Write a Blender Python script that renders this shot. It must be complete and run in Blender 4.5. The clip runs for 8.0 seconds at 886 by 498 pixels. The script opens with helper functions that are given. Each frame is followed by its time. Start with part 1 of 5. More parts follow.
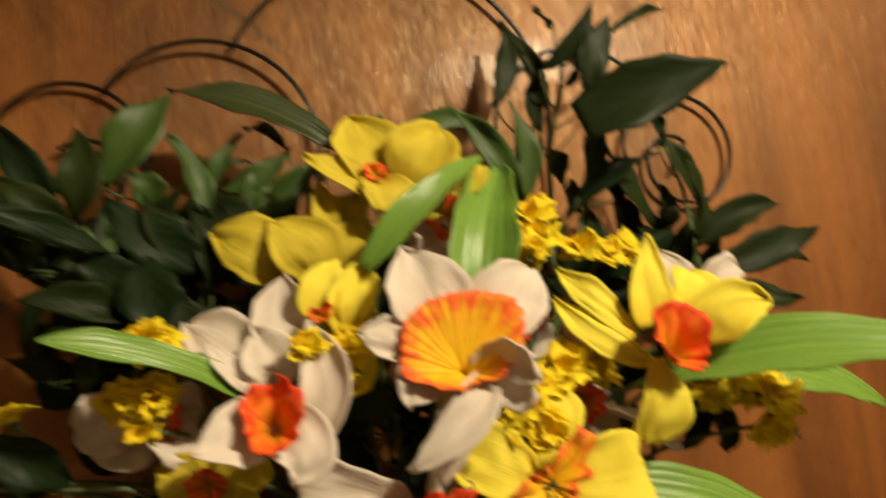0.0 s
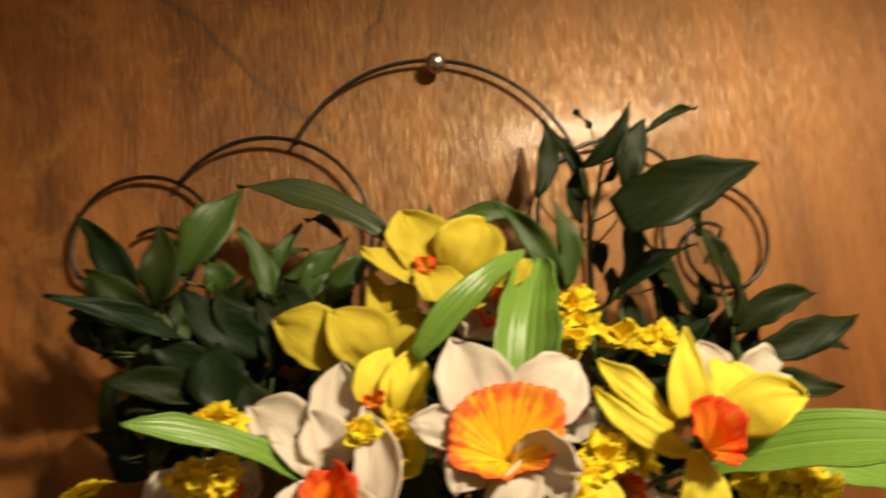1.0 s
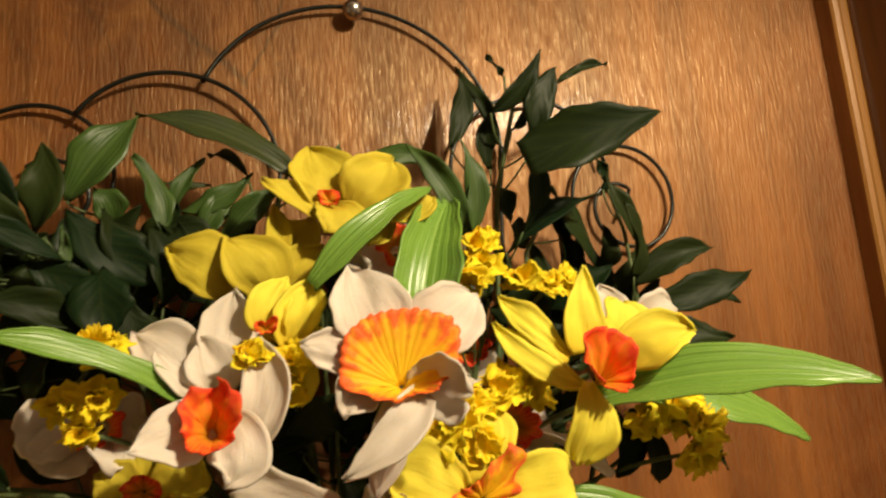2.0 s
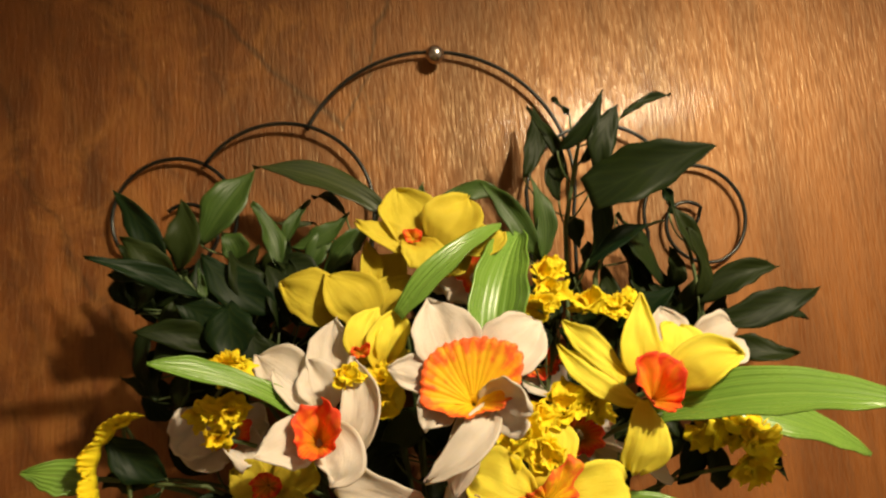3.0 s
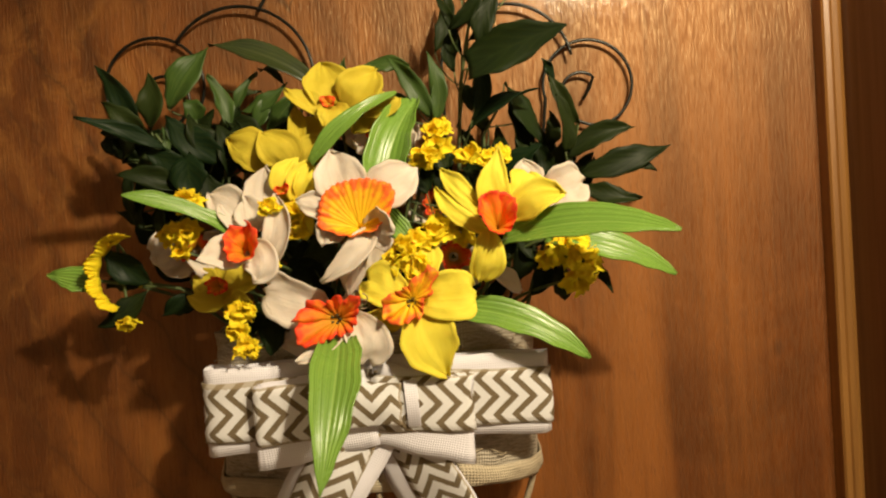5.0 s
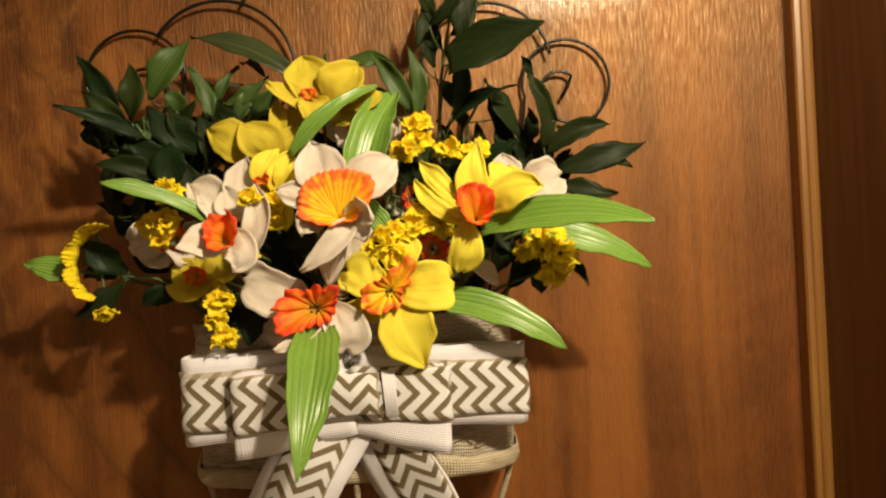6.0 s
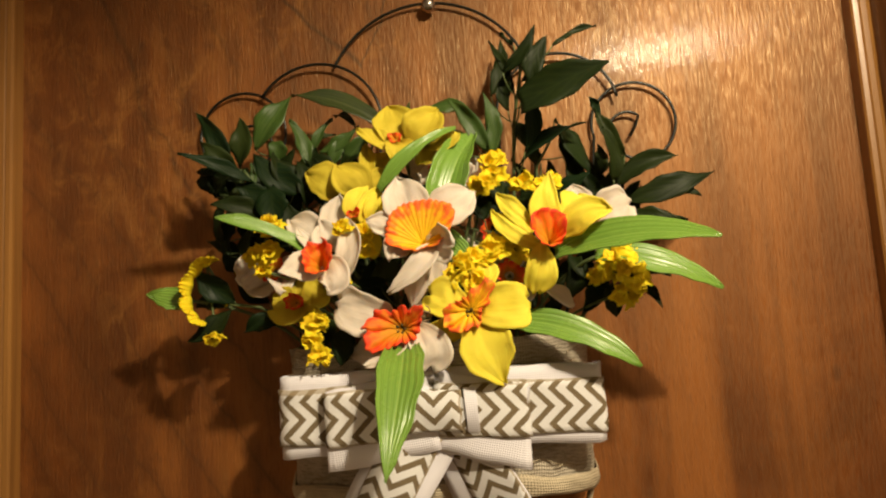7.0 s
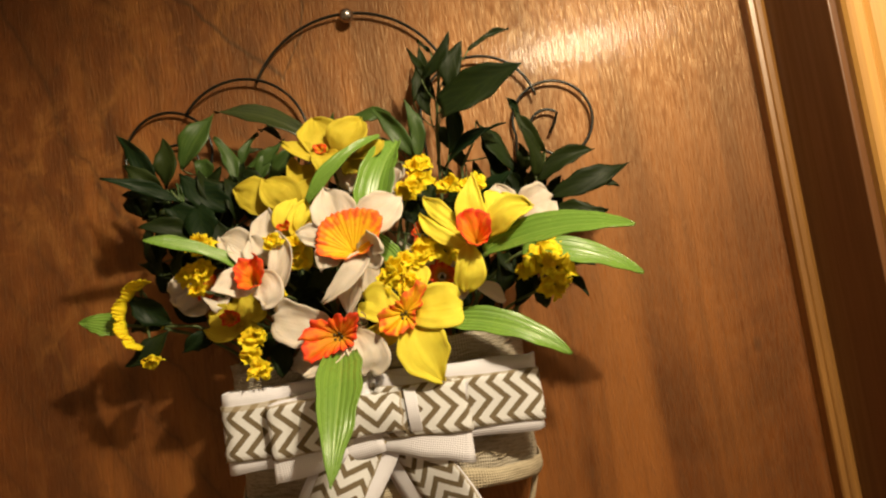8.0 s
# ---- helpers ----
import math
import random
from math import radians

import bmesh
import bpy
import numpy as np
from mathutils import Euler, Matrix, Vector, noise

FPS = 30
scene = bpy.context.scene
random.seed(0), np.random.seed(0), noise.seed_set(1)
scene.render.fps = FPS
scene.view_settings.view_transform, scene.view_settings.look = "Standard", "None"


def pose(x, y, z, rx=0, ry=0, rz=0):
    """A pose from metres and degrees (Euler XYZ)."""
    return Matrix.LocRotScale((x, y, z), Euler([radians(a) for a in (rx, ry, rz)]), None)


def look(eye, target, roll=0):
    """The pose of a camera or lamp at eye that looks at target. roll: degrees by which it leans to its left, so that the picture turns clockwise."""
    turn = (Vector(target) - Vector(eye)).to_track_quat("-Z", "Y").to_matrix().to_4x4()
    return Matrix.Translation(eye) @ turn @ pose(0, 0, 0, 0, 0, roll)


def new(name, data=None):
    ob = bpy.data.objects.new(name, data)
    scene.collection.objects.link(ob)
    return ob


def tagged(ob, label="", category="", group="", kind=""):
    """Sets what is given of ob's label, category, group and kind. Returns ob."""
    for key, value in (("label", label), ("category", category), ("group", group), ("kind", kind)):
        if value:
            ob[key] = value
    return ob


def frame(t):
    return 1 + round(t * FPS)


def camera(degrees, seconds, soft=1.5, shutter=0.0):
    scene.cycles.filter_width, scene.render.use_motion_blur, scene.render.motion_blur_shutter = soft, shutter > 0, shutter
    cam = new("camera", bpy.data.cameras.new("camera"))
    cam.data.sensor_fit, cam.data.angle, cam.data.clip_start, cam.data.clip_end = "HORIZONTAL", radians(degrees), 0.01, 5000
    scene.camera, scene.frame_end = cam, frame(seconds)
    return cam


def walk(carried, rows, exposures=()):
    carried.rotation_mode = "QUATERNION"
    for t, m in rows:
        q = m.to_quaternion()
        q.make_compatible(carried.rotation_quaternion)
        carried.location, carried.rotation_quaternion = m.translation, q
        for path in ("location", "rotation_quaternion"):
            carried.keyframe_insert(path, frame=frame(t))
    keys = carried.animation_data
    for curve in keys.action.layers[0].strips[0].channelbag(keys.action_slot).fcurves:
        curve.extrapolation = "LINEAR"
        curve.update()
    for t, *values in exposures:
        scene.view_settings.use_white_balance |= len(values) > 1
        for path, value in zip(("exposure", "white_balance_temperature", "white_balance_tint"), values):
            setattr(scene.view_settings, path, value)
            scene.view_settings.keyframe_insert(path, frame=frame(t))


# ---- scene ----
cam = camera(66.1, 8.0, soft=2.2, shutter=0.6)
PATH = [
    (0, (-0.052, -0.448, 1.459), (0.354, 1.501, 1.648), -6.3),
    (0.5, (-0.079, -0.47, 1.476), (0.142, 1.492, 1.789), -5.7),
    (0.7, (-0.068, -0.475, 1.479), (0.140, 1.492, 1.776), -6.3),
    (1, (-0.058, -0.474, 1.474), (0.242, 1.469, 1.84), -5.3),
    (1.5, (-0.036, -0.464, 1.445), (0.452, 1.434, 1.845), -4.6),
    (2, (-0.042, -0.466, 1.437), (0.445, 1.442, 1.792), -4.5),
    (2.2, (-0.048, -0.469, 1.437), (0.402, 1.451, 1.77), -4.5),
    (3.3, (-0.005, -0.553, 1.459), (0.09, 1.418, 1.783), -3.1),
    (3.5, (0.019, -0.57, 1.45), (0.097, 1.407, 1.743), -2.3),
    (4, (0.08, -0.607, 1.417), (0.147, 1.388, 1.543), -2.4),
    (4.2, (0.079, -0.619, 1.416), (0.214, 1.375, 1.491), -2.6),
    (4.5, (0.083, -0.632, 1.417), (0.175, 1.366, 1.423), -3.5),
    (4.7, (0.077, -0.643, 1.42), (0.096, 1.357, 1.391), -3.9),
    (5.8, (0.074, -0.654, 1.411), (0.089, 1.346, 1.386), -2.4),
    (6, (0.077, -0.656, 1.406), (0.133, 1.343, 1.402), -2.9),
    (6.5, (0.066, -0.686, 1.393), (-0.01, 1.312, 1.453), -4.3),
    (7, (0.076, -0.693, 1.365), (-0.086, 1.288, 1.589), -3.5),
    (7.2, (0.076, -0.689, 1.367), (-0.032, 1.296, 1.588), -2.6),
    (7.5, (0.084, -0.681, 1.365), (-0.004, 1.307, 1.564), -9.5),
    (7.7, (0.077, -0.690, 1.363), (0.109, 1.299, 1.571), -8.9),
    (8, (0.094, -0.707, 1.366), (0.076, 1.283, 1.572), -8.1),
]
walk(cam, [(t, look(eye, target, roll)) for t, eye, target, roll in PATH], [(0, -0.22), (0.5, 0.0), (8, 0.0)])

# ---- light ----
world = bpy.data.worlds.new("room_dark")
world.use_nodes = True
world.node_tree.nodes["Background"].inputs[0].default_value = (0.9, 0.75, 0.6, 1)
world.node_tree.nodes["Background"].inputs[1].default_value = 0.02
scene.world = world


def bulb(name, place, watts):
    """A bulb in a shade that is open below: its light is cut off a little under the level of the bulb."""
    lamp = bpy.data.lights.new(name, "SPOT")
    lamp.energy, lamp.color, lamp.shadow_soft_size = watts * 1.06, (1.0, 0.835, 0.565), 0.021
    lamp.spot_size, lamp.spot_blend = radians(168), 0.28
    ob = new(name, lamp)
    ob.location = place
    return ob


bulb("lamp_bulb", (0.407, -0.784, 1.933), 30.5)
bulb("lamp_bulb", (0.56, -0.784, 1.944), 9.5)
# added fill light at the lamp, as if its shade let light through
glow = bpy.data.lights.new("lamp_fill_glow", "POINT")
glow.energy, glow.color, glow.shadow_soft_size = 8.5, (1.0, 0.80, 0.54), 0.09
new("lamp_fill_glow", glow).location = (0.484, -0.83, 2.0)

# ---- materials ----


class Nodes:
    """A small builder for one node material."""

    def __init__(self, name, rough=0.5, metal=0.0, spec=0.5):
        self.mat = bpy.data.materials.new(name)
        self.mat.use_nodes = True
        self.tree = self.mat.node_tree
        self.bsdf = self.tree.nodes["Principled BSDF"]
        self.bsdf.inputs["Roughness"].default_value = rough
        self.bsdf.inputs["Metallic"].default_value = metal
        self.bsdf.inputs["Specular IOR Level"].default_value = spec

    def put(self, socket, value):
        if isinstance(value, bpy.types.NodeSocket):
            self.tree.links.new(value, socket)
        elif isinstance(value, (tuple, list)) and len(value) == 3 and socket.type == "RGBA":
            socket.default_value = (*value, 1)
        else:
            socket.default_value = value

    def add(self, kind, out=0, **inputs):
        n = self.tree.nodes.new(kind)
        for k, v in inputs.items():
            self.put(n.inputs[k.replace("_", " ")], v)
        return n.outputs[out]

    def object_at(self, scale, turn=(0, 0, 0)):
        n = self.tree.nodes.new("ShaderNodeMapping")
        n.inputs["Scale"].default_value = scale
        n.inputs["Rotation"].default_value = turn
        self.tree.links.new(self.tree.nodes.new("ShaderNodeTexCoord").outputs["Object"], n.inputs["Vector"])
        return n.outputs[0]

    def uv(self):
        s = self.tree.nodes.new("ShaderNodeSeparateXYZ")
        self.tree.links.new(self.tree.nodes.new("ShaderNodeTexCoord").outputs["UV"], s.inputs[0])
        return s.outputs[0], s.outputs[1]

    def noise(self, at, scale, detail=4.0, distortion=0.0, rough=0.5):
        return self.add("ShaderNodeTexNoise", 0, Vector=at, Scale=scale, Detail=detail, Distortion=distortion, Roughness=rough)

    def math(self, op, a, b=0.0, c=0.0, clamp=False):
        n = self.tree.nodes.new("ShaderNodeMath")
        n.operation, n.use_clamp = op, clamp
        for i, v in enumerate((a, b, c)):
            self.put(n.inputs[i], v)
        return n.outputs[0]

    def ramp(self, fac, *stops):
        n = self.tree.nodes.new("ShaderNodeValToRGB")
        e = n.color_ramp.elements
        while len(e) < len(stops):
            e.new(0.5)
        for el, (at, colour) in zip(e, stops):
            el.position, el.color = at, (*colour, 1)
        self.put(n.inputs[0], fac)
        return n.outputs[0]

    def mix(self, fac, a, b, blend="MIX"):
        n = self.tree.nodes.new("ShaderNodeMix")
        n.data_type, n.blend_type = "RGBA", blend
        self.put(n.inputs[0], fac)
        self.put(n.inputs[6], a)
        self.put(n.inputs[7], b)
        return n.outputs[2]

    def map(self, v, a, b, c, d):
        n = self.tree.nodes.new("ShaderNodeMapRange")
        for i, x in enumerate((v, a, b, c, d)):
            self.put(n.inputs[i], x)
        return n.outputs[0]

    def bump(self, height, strength=0.3, distance=0.001):
        self.put(self.bsdf.inputs["Normal"], self.add("ShaderNodeBump", 0, Height=height, Strength=strength, Distance=distance))

    def done(self, colour, rough=None):
        self.put(self.bsdf.inputs["Base Color"], colour)
        if rough is not None:
            self.put(self.bsdf.inputs["Roughness"], rough)
        return self.mat


def wood_veneer():
    """Varnished reddish-brown door veneer: upright grain, pores, cloudy figure, cathedral lines and one dark vee line."""
    m = Nodes("varnished_veneer", 0.4, 0, 1.0)
    m.bsdf.inputs["Coat Weight"].default_value = 0.085
    m.bsdf.inputs["Specular Tint"].default_value = (1.0, 0.74, 0.42, 1)
    m.bsdf.inputs["Coat Roughness"].default_value = 0.11
    s = m.tree.nodes.new("ShaderNodeSeparateXYZ")
    m.tree.links.new(m.tree.nodes.new("ShaderNodeTexCoord").outputs["Object"], s.inputs[0])
    across = s.outputs[0]
    cloud = m.noise(m.object_at((1, 1, 0.5), (0, 0.35, 0)), 5.5, 5, 1.6, 0.55)
    board = m.noise(m.object_at((1, 1, 0.035)), 13.0, 4, 0.5, 0.55)
    grain = m.noise(m.object_at((1, 1, 0.03)), 95.0, 6, 0.6, 0.65)
    pore = m.noise(m.object_at((1, 1, 0.13)), 430.0, 3, 0.2, 0.6)
    base = m.ramp(cloud, (0.30, (0.093, 0.0253, 0.0058)), (0.50, (0.154, 0.0436, 0.0094)), (0.70, (0.223, 0.0704, 0.0155)))
    base = m.mix(m.map(board, 0.44, 0.64, 0.0, 0.75), base, (0.350, 0.1180, 0.0250))
    base = m.mix(m.map(board, 0.30, 0.44, 0.45, 0.0), base, (0.098, 0.0276, 0.0070))
    base = m.mix(m.map(grain, 0.48, 0.72, 0.0, 0.42), base, (0.093, 0.0276, 0.0077))
    base = m.mix(m.map(pore, 0.55, 0.70, 0.0, 0.34), base, (0.061, 0.0183, 0.0062))
    # the mottled, cloudy side of the leaf with its cathedral lines; the other side is plain and straight
    lively = m.map(across, -0.10, 0.14, 1.0, 0.12)
    up = s.outputs[2]
    high = m.math("MULTIPLY", m.math("MAXIMUM", m.math("SUBTRACT", up, 1.623), 0.0), 0.33)
    low = m.math("MULTIPLY", m.math("MAXIMUM", m.math("SUBTRACT", 1.623, up), 0.0), -0.62)
    drift = m.math("MULTIPLY", m.math("SUBTRACT", m.noise(m.object_at((1, 1, 0.6)), 11.0, 4, 0.6), 0.5), 0.075)
    away = m.math("ADD", m.math("ADD", m.math("ADD", across, 0.305), m.math("ADD", high, low)), drift)
    rings = m.math("PINGPONG", m.math("DIVIDE", away, 0.058), 0.5)
    base = m.mix(m.math("MULTIPLY", m.map(rings, 0.0, 0.40, 0.42, 0.0), lively), base, (0.081, 0.0238, 0.0070))
    vein = m.math("MULTIPLY", m.map(rings, 0.0, 0.05, 0.40, 0.0), lively)
    base = m.mix(vein, base, (0.061, 0.0191, 0.0062))
    base = m.mix(m.map(m.math("ABSOLUTE", away), 0.0008, 0.0045, 0.55, 0.0), base, (0.052, 0.0168, 0.0062))
    # cloudy figure; its pale patches also paint in some of the varnish sheen
    mottle = m.noise(m.object_at((1, 1, 0.75), (0, 0.5, 0)), 30.0, 6, 0.9, 0.68)
    patch = m.noise(m.object_at((1, 1, 0.7)), 6.0, 2)
    pale = m.math("MULTIPLY", m.map(mottle, 0.47, 0.66, 0.0, 0.75), m.map(patch, 0.40, 0.58, 0.1, 1.0))
    base = m.mix(m.math("MULTIPLY", pale, lively), base, (0.322, 0.1290, 0.0304))
    base = m.mix(m.math("MULTIPLY", m.map(mottle, 0.32, 0.45, 0.4, 0.0), lively), base, (0.077, 0.0245, 0.0077))
    # the dark vee-shaped figure line high on the leaf
    wob = m.math("MULTIPLY", m.math("SUBTRACT", m.noise(m.object_at((1, 1, 1)), 24.0, 3), 0.5), 0.03)
    dx = m.math("ADD", m.math("SUBTRACT", across, -0.056), wob)
    up = m.math("SUBTRACT", s.outputs[2], 1.646)
    left = m.math("MULTIPLY", m.math("MINIMUM", dx, 0.0), -1.0)
    right = m.math("MULTIPLY", m.math("MAXIMUM", dx, 0.0), 2.4)
    gap = m.math("ABSOLUTE", m.math("SUBTRACT", up, m.math("ADD", left, right)))
    line = m.map(gap, 0.0010, 0.0060, 0.8, 0.0)
    line = m.math("MULTIPLY", line, m.map(m.math("ABSOLUTE", dx), 0.1, 0.2, 1.0, 0.0))
    base = m.mix(line, base, (0.052, 0.0168, 0.0062))
    # small pin knots
    knots = m.add("ShaderNodeTexVoronoi", 0, Vector=m.object_at((1, 0, 0.55)), Scale=5.5)
    base = m.mix(m.map(knots, 0.014, 0.04, 0.8, 0.0), base, (0.040, 0.0138, 0.0062))
    h = m.math("ADD", m.math("MULTIPLY", grain, 0.6), pore)
    m.bump(h, 0.75, 0.0012)
    ripple = m.math("ADD", pore, m.noise(m.object_at((1, 1, 0.3)), 120.0, 3, 0.2, 0.6))
    m.put(m.bsdf.inputs["Coat Normal"], m.add("ShaderNodeBump", 0, Height=ripple, Strength=0.36, Distance=0.0008))
    return m.done(base, m.map(pore, 0.36, 0.64, 0.36, 0.68))


def wood_trim(name, light, dark):
    m = Nodes(name, 0.35)
    grain = m.noise(m.object_at((1, 1, 0.03)), 130.0, 5, 0.5, 0.6)
    cloud = m.noise(m.object_at((1, 1, 0.15)), 14.0, 4, 1.0)
    base = m.mix(m.map(grain, 0.35, 0.68, 0.0, 0.8), light, dark)
    base = m.mix(m.map(cloud, 0.4, 0.75, 0.0, 0.35), base, dark)
    m.bump(grain, 0.25, 0.0006)
    return m.done(base, m.map(grain, 0.3, 0.7, 0.3, 0.5))


def plain(name, a, b, scale, rough=0.8, bump=0.2, metal=0.0):
    m = Nodes(name, rough, metal)
    n = m.noise(m.object_at((1, 1, 1)), scale, 6)
    m.bump(n, bump, 0.002)
    return m.done(m.ramp(n, (0.3, a), (0.7, b)))


def petal_cloth(name, pale, deep, base, rough=0.75):
    """Pressed cloth petal: fine weave, soft creases along the petal, a deeper tint at its foot."""
    m = Nodes(name, rough, 0, 0.25)
    u, v = m.uv()
    n = m.noise(m.object_at((1, 1, 1)), 45.0, 4)
    weave = m.noise(m.object_at((1, 1, 1)), 1500.0, 2)
    c = m.mix(m.map(n, 0.3, 0.75, 0.0, 1.0), pale, deep)
    c = m.mix(m.map(u, 0.0, 0.4, 0.7, 0.0), c, base)
    crease = m.math("SINE", m.math("MULTIPLY", v, 44.0))
    line = m.tree.nodes.new("ShaderNodeCombineXYZ")
    m.put(line.inputs[0], m.math("MULTIPLY", u, 1.6))
    m.put(line.inputs[1], m.math("MULTIPLY", v, 13.0))
    m.put(line.inputs[2], m.math("MULTIPLY", m.add("ShaderNodeObjectInfo", 5), 40.0))
    pleat = m.noise(line.outputs[0], 1.0, 4, 0.4, 0.6)
    c = m.mix(m.map(pleat, 0.54, 0.78, 0.0, 0.18), c, base)
    h = m.math("ADD", m.math("MULTIPLY", crease, 0.035), m.math("ADD", m.math("MULTIPLY", n, 1.0), m.math("MULTIPLY", weave, 0.3)))
    h = m.math("ADD", h, m.math("MULTIPLY", pleat, 0.8))
    m.bump(h, 0.5, 0.0012)
    m.bsdf.inputs["Subsurface Weight"].default_value = 0.25
    m.bsdf.inputs["Subsurface Radius"].default_value = (0.004, 0.003, 0.002)
    return m.done(c)


def cup_cloth(name, throat, middle, rim):
    """Frilled cup: dyed from the throat to the rim, with pleat streaks."""
    m = Nodes(name, 0.65, 0, 0.3)
    u, v = m.uv()
    n = m.noise(m.object_at((1, 1, 1)), 160.0, 4)
    streak = m.math("SINE", m.math("MULTIPLY", u, 150.0))
    at = m.math("ADD", v, m.math("ADD", m.math("MULTIPLY", streak, 0.09), m.map(n, 0.2, 0.8, -0.30, 0.30)))
    m.bump(m.math("ADD", n, m.math("MULTIPLY", streak, 0.2)), 0.4, 0.001)
    return m.done(m.ramp(at, (0.25, throat), (0.66, middle), (0.95, rim)))


def leaf_cloth(name, a, b, vein, rough, veins=70.0, gloss=0.5, along=0.0, ribbed=0.25, tints=()):
    """Waxed leaf: long veins, a paler midrib, mottled green."""
    m = Nodes(name, rough, 0, gloss)
    u, v = m.uv()
    n = m.noise(m.object_at((1, 1, 1)), 38.0, 5)
    c = m.mix(m.map(n, 0.3, 0.7, 0.0, 1.0), a, b)
    rnd = m.add("ShaderNodeObjectInfo", 5)
    c = m.mix(m.map(rnd, 0.0, 1.0, 0.0, 0.35), c, b)
    for k, tint in enumerate(tints):
        # some leaves are dyed another green
        pick = m.math("FRACT", m.math("MULTIPLY", rnd, 7.0 + 6.0 * k))
        c = m.mix(m.map(pick, 0.55, 1.0, 0.0, 0.75), c, tint)
    mid = m.math("ABSOLUTE", m.math("SUBTRACT", v, 0.5))
    ribs = m.math("SINE", m.math("ADD", m.math("MULTIPLY", mid, veins), m.math("MULTIPLY", u, along)))
    c = m.mix(m.map(ribs, 0.3, 1.0, 0.0, 0.35), c, vein)
    c = m.mix(m.map(mid, 0.0, 0.035, 0.55, 0.0), c, vein)
    m.bump(m.math("ADD", m.math("MULTIPLY", ribs, ribbed), n), 0.4, 0.0007)
    return m.done(c, m.map(n, 0.3, 0.7, rough * 0.8, rough * 1.25))


def chevron_cloth():
    """Woven ribbon, white with taupe zigzag stripes; u runs along it, v across, both in metres."""
    m = Nodes("chevron_ribbon", 0.8, 0, 0.2)
    u, v = m.uv()
    zig = m.math("MULTIPLY", m.math("PINGPONG", m.math("ADD", v, 0.007), 0.0145), 1.0)
    at = m.math("FRACT", m.math("DIVIDE", m.math("ADD", u, zig), 0.0148))
    n = m.noise(m.object_at((1, 1, 1)), 350.0, 3)
    at = m.math("ADD", at, m.map(n, 0.2, 0.8, -0.03, 0.03))
    taupe = m.mix(n, (0.17, 0.125, 0.072), (0.27, 0.205, 0.12))
    c = m.mix(m.map(m.math("ABSOLUTE", m.math("SUBTRACT", at, 0.5)), 0.20, 0.23, 1.0, 0.0), (0.95, 0.94, 0.95), taupe)
    hem = m.math("MAXIMUM", m.math("LESS_THAN", v, m.map(n, 0.2, 0.8, 0.0006, 0.0024)), m.math("GREATER_THAN", v, m.map(n, 0.2, 0.8, 0.0430, 0.0412)))
    c = m.mix(m.math("MULTIPLY", hem, 0.7), c, (0.42, 0.33, 0.21))
    weave = m.math("MULTIPLY", m.math("SINE", m.math("MULTIPLY", u, 7000.0)), m.math("SINE", m.math("MULTIPLY", v, 7000.0)))
    c = m.mix(m.map(weave, 0.0, 1.0, 0.0, 0.10), c, (0.45, 0.38, 0.28))
    m.bump(m.math("ADD", weave, n), 0.45, 0.0006)
    return m.done(c)


def mesh_cloth():
    m = Nodes("white_ribbon", 0.75, 0, 0.25)
    u, v = m.uv()
    n = m.noise(m.object_at((1, 1, 1)), 60.0, 4)
    weave = m.math("MULTIPLY", m.math("ADD", m.math("SINE", m.math("MULTIPLY", u, 3500.0)), m.math("SINE", m.math("MULTIPLY", v, 3500.0))), 0.5)
    c = m.mix(m.map(weave, -1.0, 1.0, 0.0, 0.3), (0.92, 0.90, 0.98), (0.74, 0.71, 0.79))
    m.bump(m.math("ADD", weave, n), 0.4, 0.0006)
    return m.done(c)


def jute():
    m = Nodes("jute_twine", 0.9, 0, 0.15)
    twist = m.noise(m.object_at((1, 1, 1)), 260.0, 4, 0.4)
    n = m.noise(m.object_at((1, 1, 1)), 28.0, 5)
    c = m.mix(m.map(n, 0.3, 0.7, 0.0, 1.0), (0.40, 0.32, 0.21), (0.56, 0.47, 0.33))
    c = m.mix(m.map(twist, 0.5, 0.75, 0.0, 0.6), c, (0.22, 0.165, 0.10))
    m.bump(twist, 0.7, 0.0015)
    return m.done(c)


def burlap(name, a, b, gap):
    """Loose grey-beige jute netting: crossed threads, stray fibres and gaps."""
    m = Nodes(name, 0.9, 0, 0.15)
    u, v = m.uv()
    fibre = m.noise(m.object_at((0.25, 0.25, 1)), 330.0, 5, 1.2, 0.65)
    n = m.noise(m.object_at((1, 1, 1)), 32.0, 5)
    weave = m.math("ADD", m.math("SINE", m.math("MULTIPLY", u, 2600.0)), m.math("SINE", m.math("MULTIPLY", v, 2900.0)))
    c = m.mix(m.map(n, 0.3, 0.7, 0.0, 1.0), a, b)
    c = m.mix(m.map(fibre, 0.46, 0.66, 0.0, gap), c, (0.20, 0.155, 0.10))
    c = m.mix(m.map(weave, 0.4, 1.8, 0.0, 0.3), c, (0.24, 0.19, 0.12))
    m.bump(m.math("ADD", fibre, m.math("MULTIPLY", weave, 0.25)), 0.7, 0.0015)
    return m.done(c)


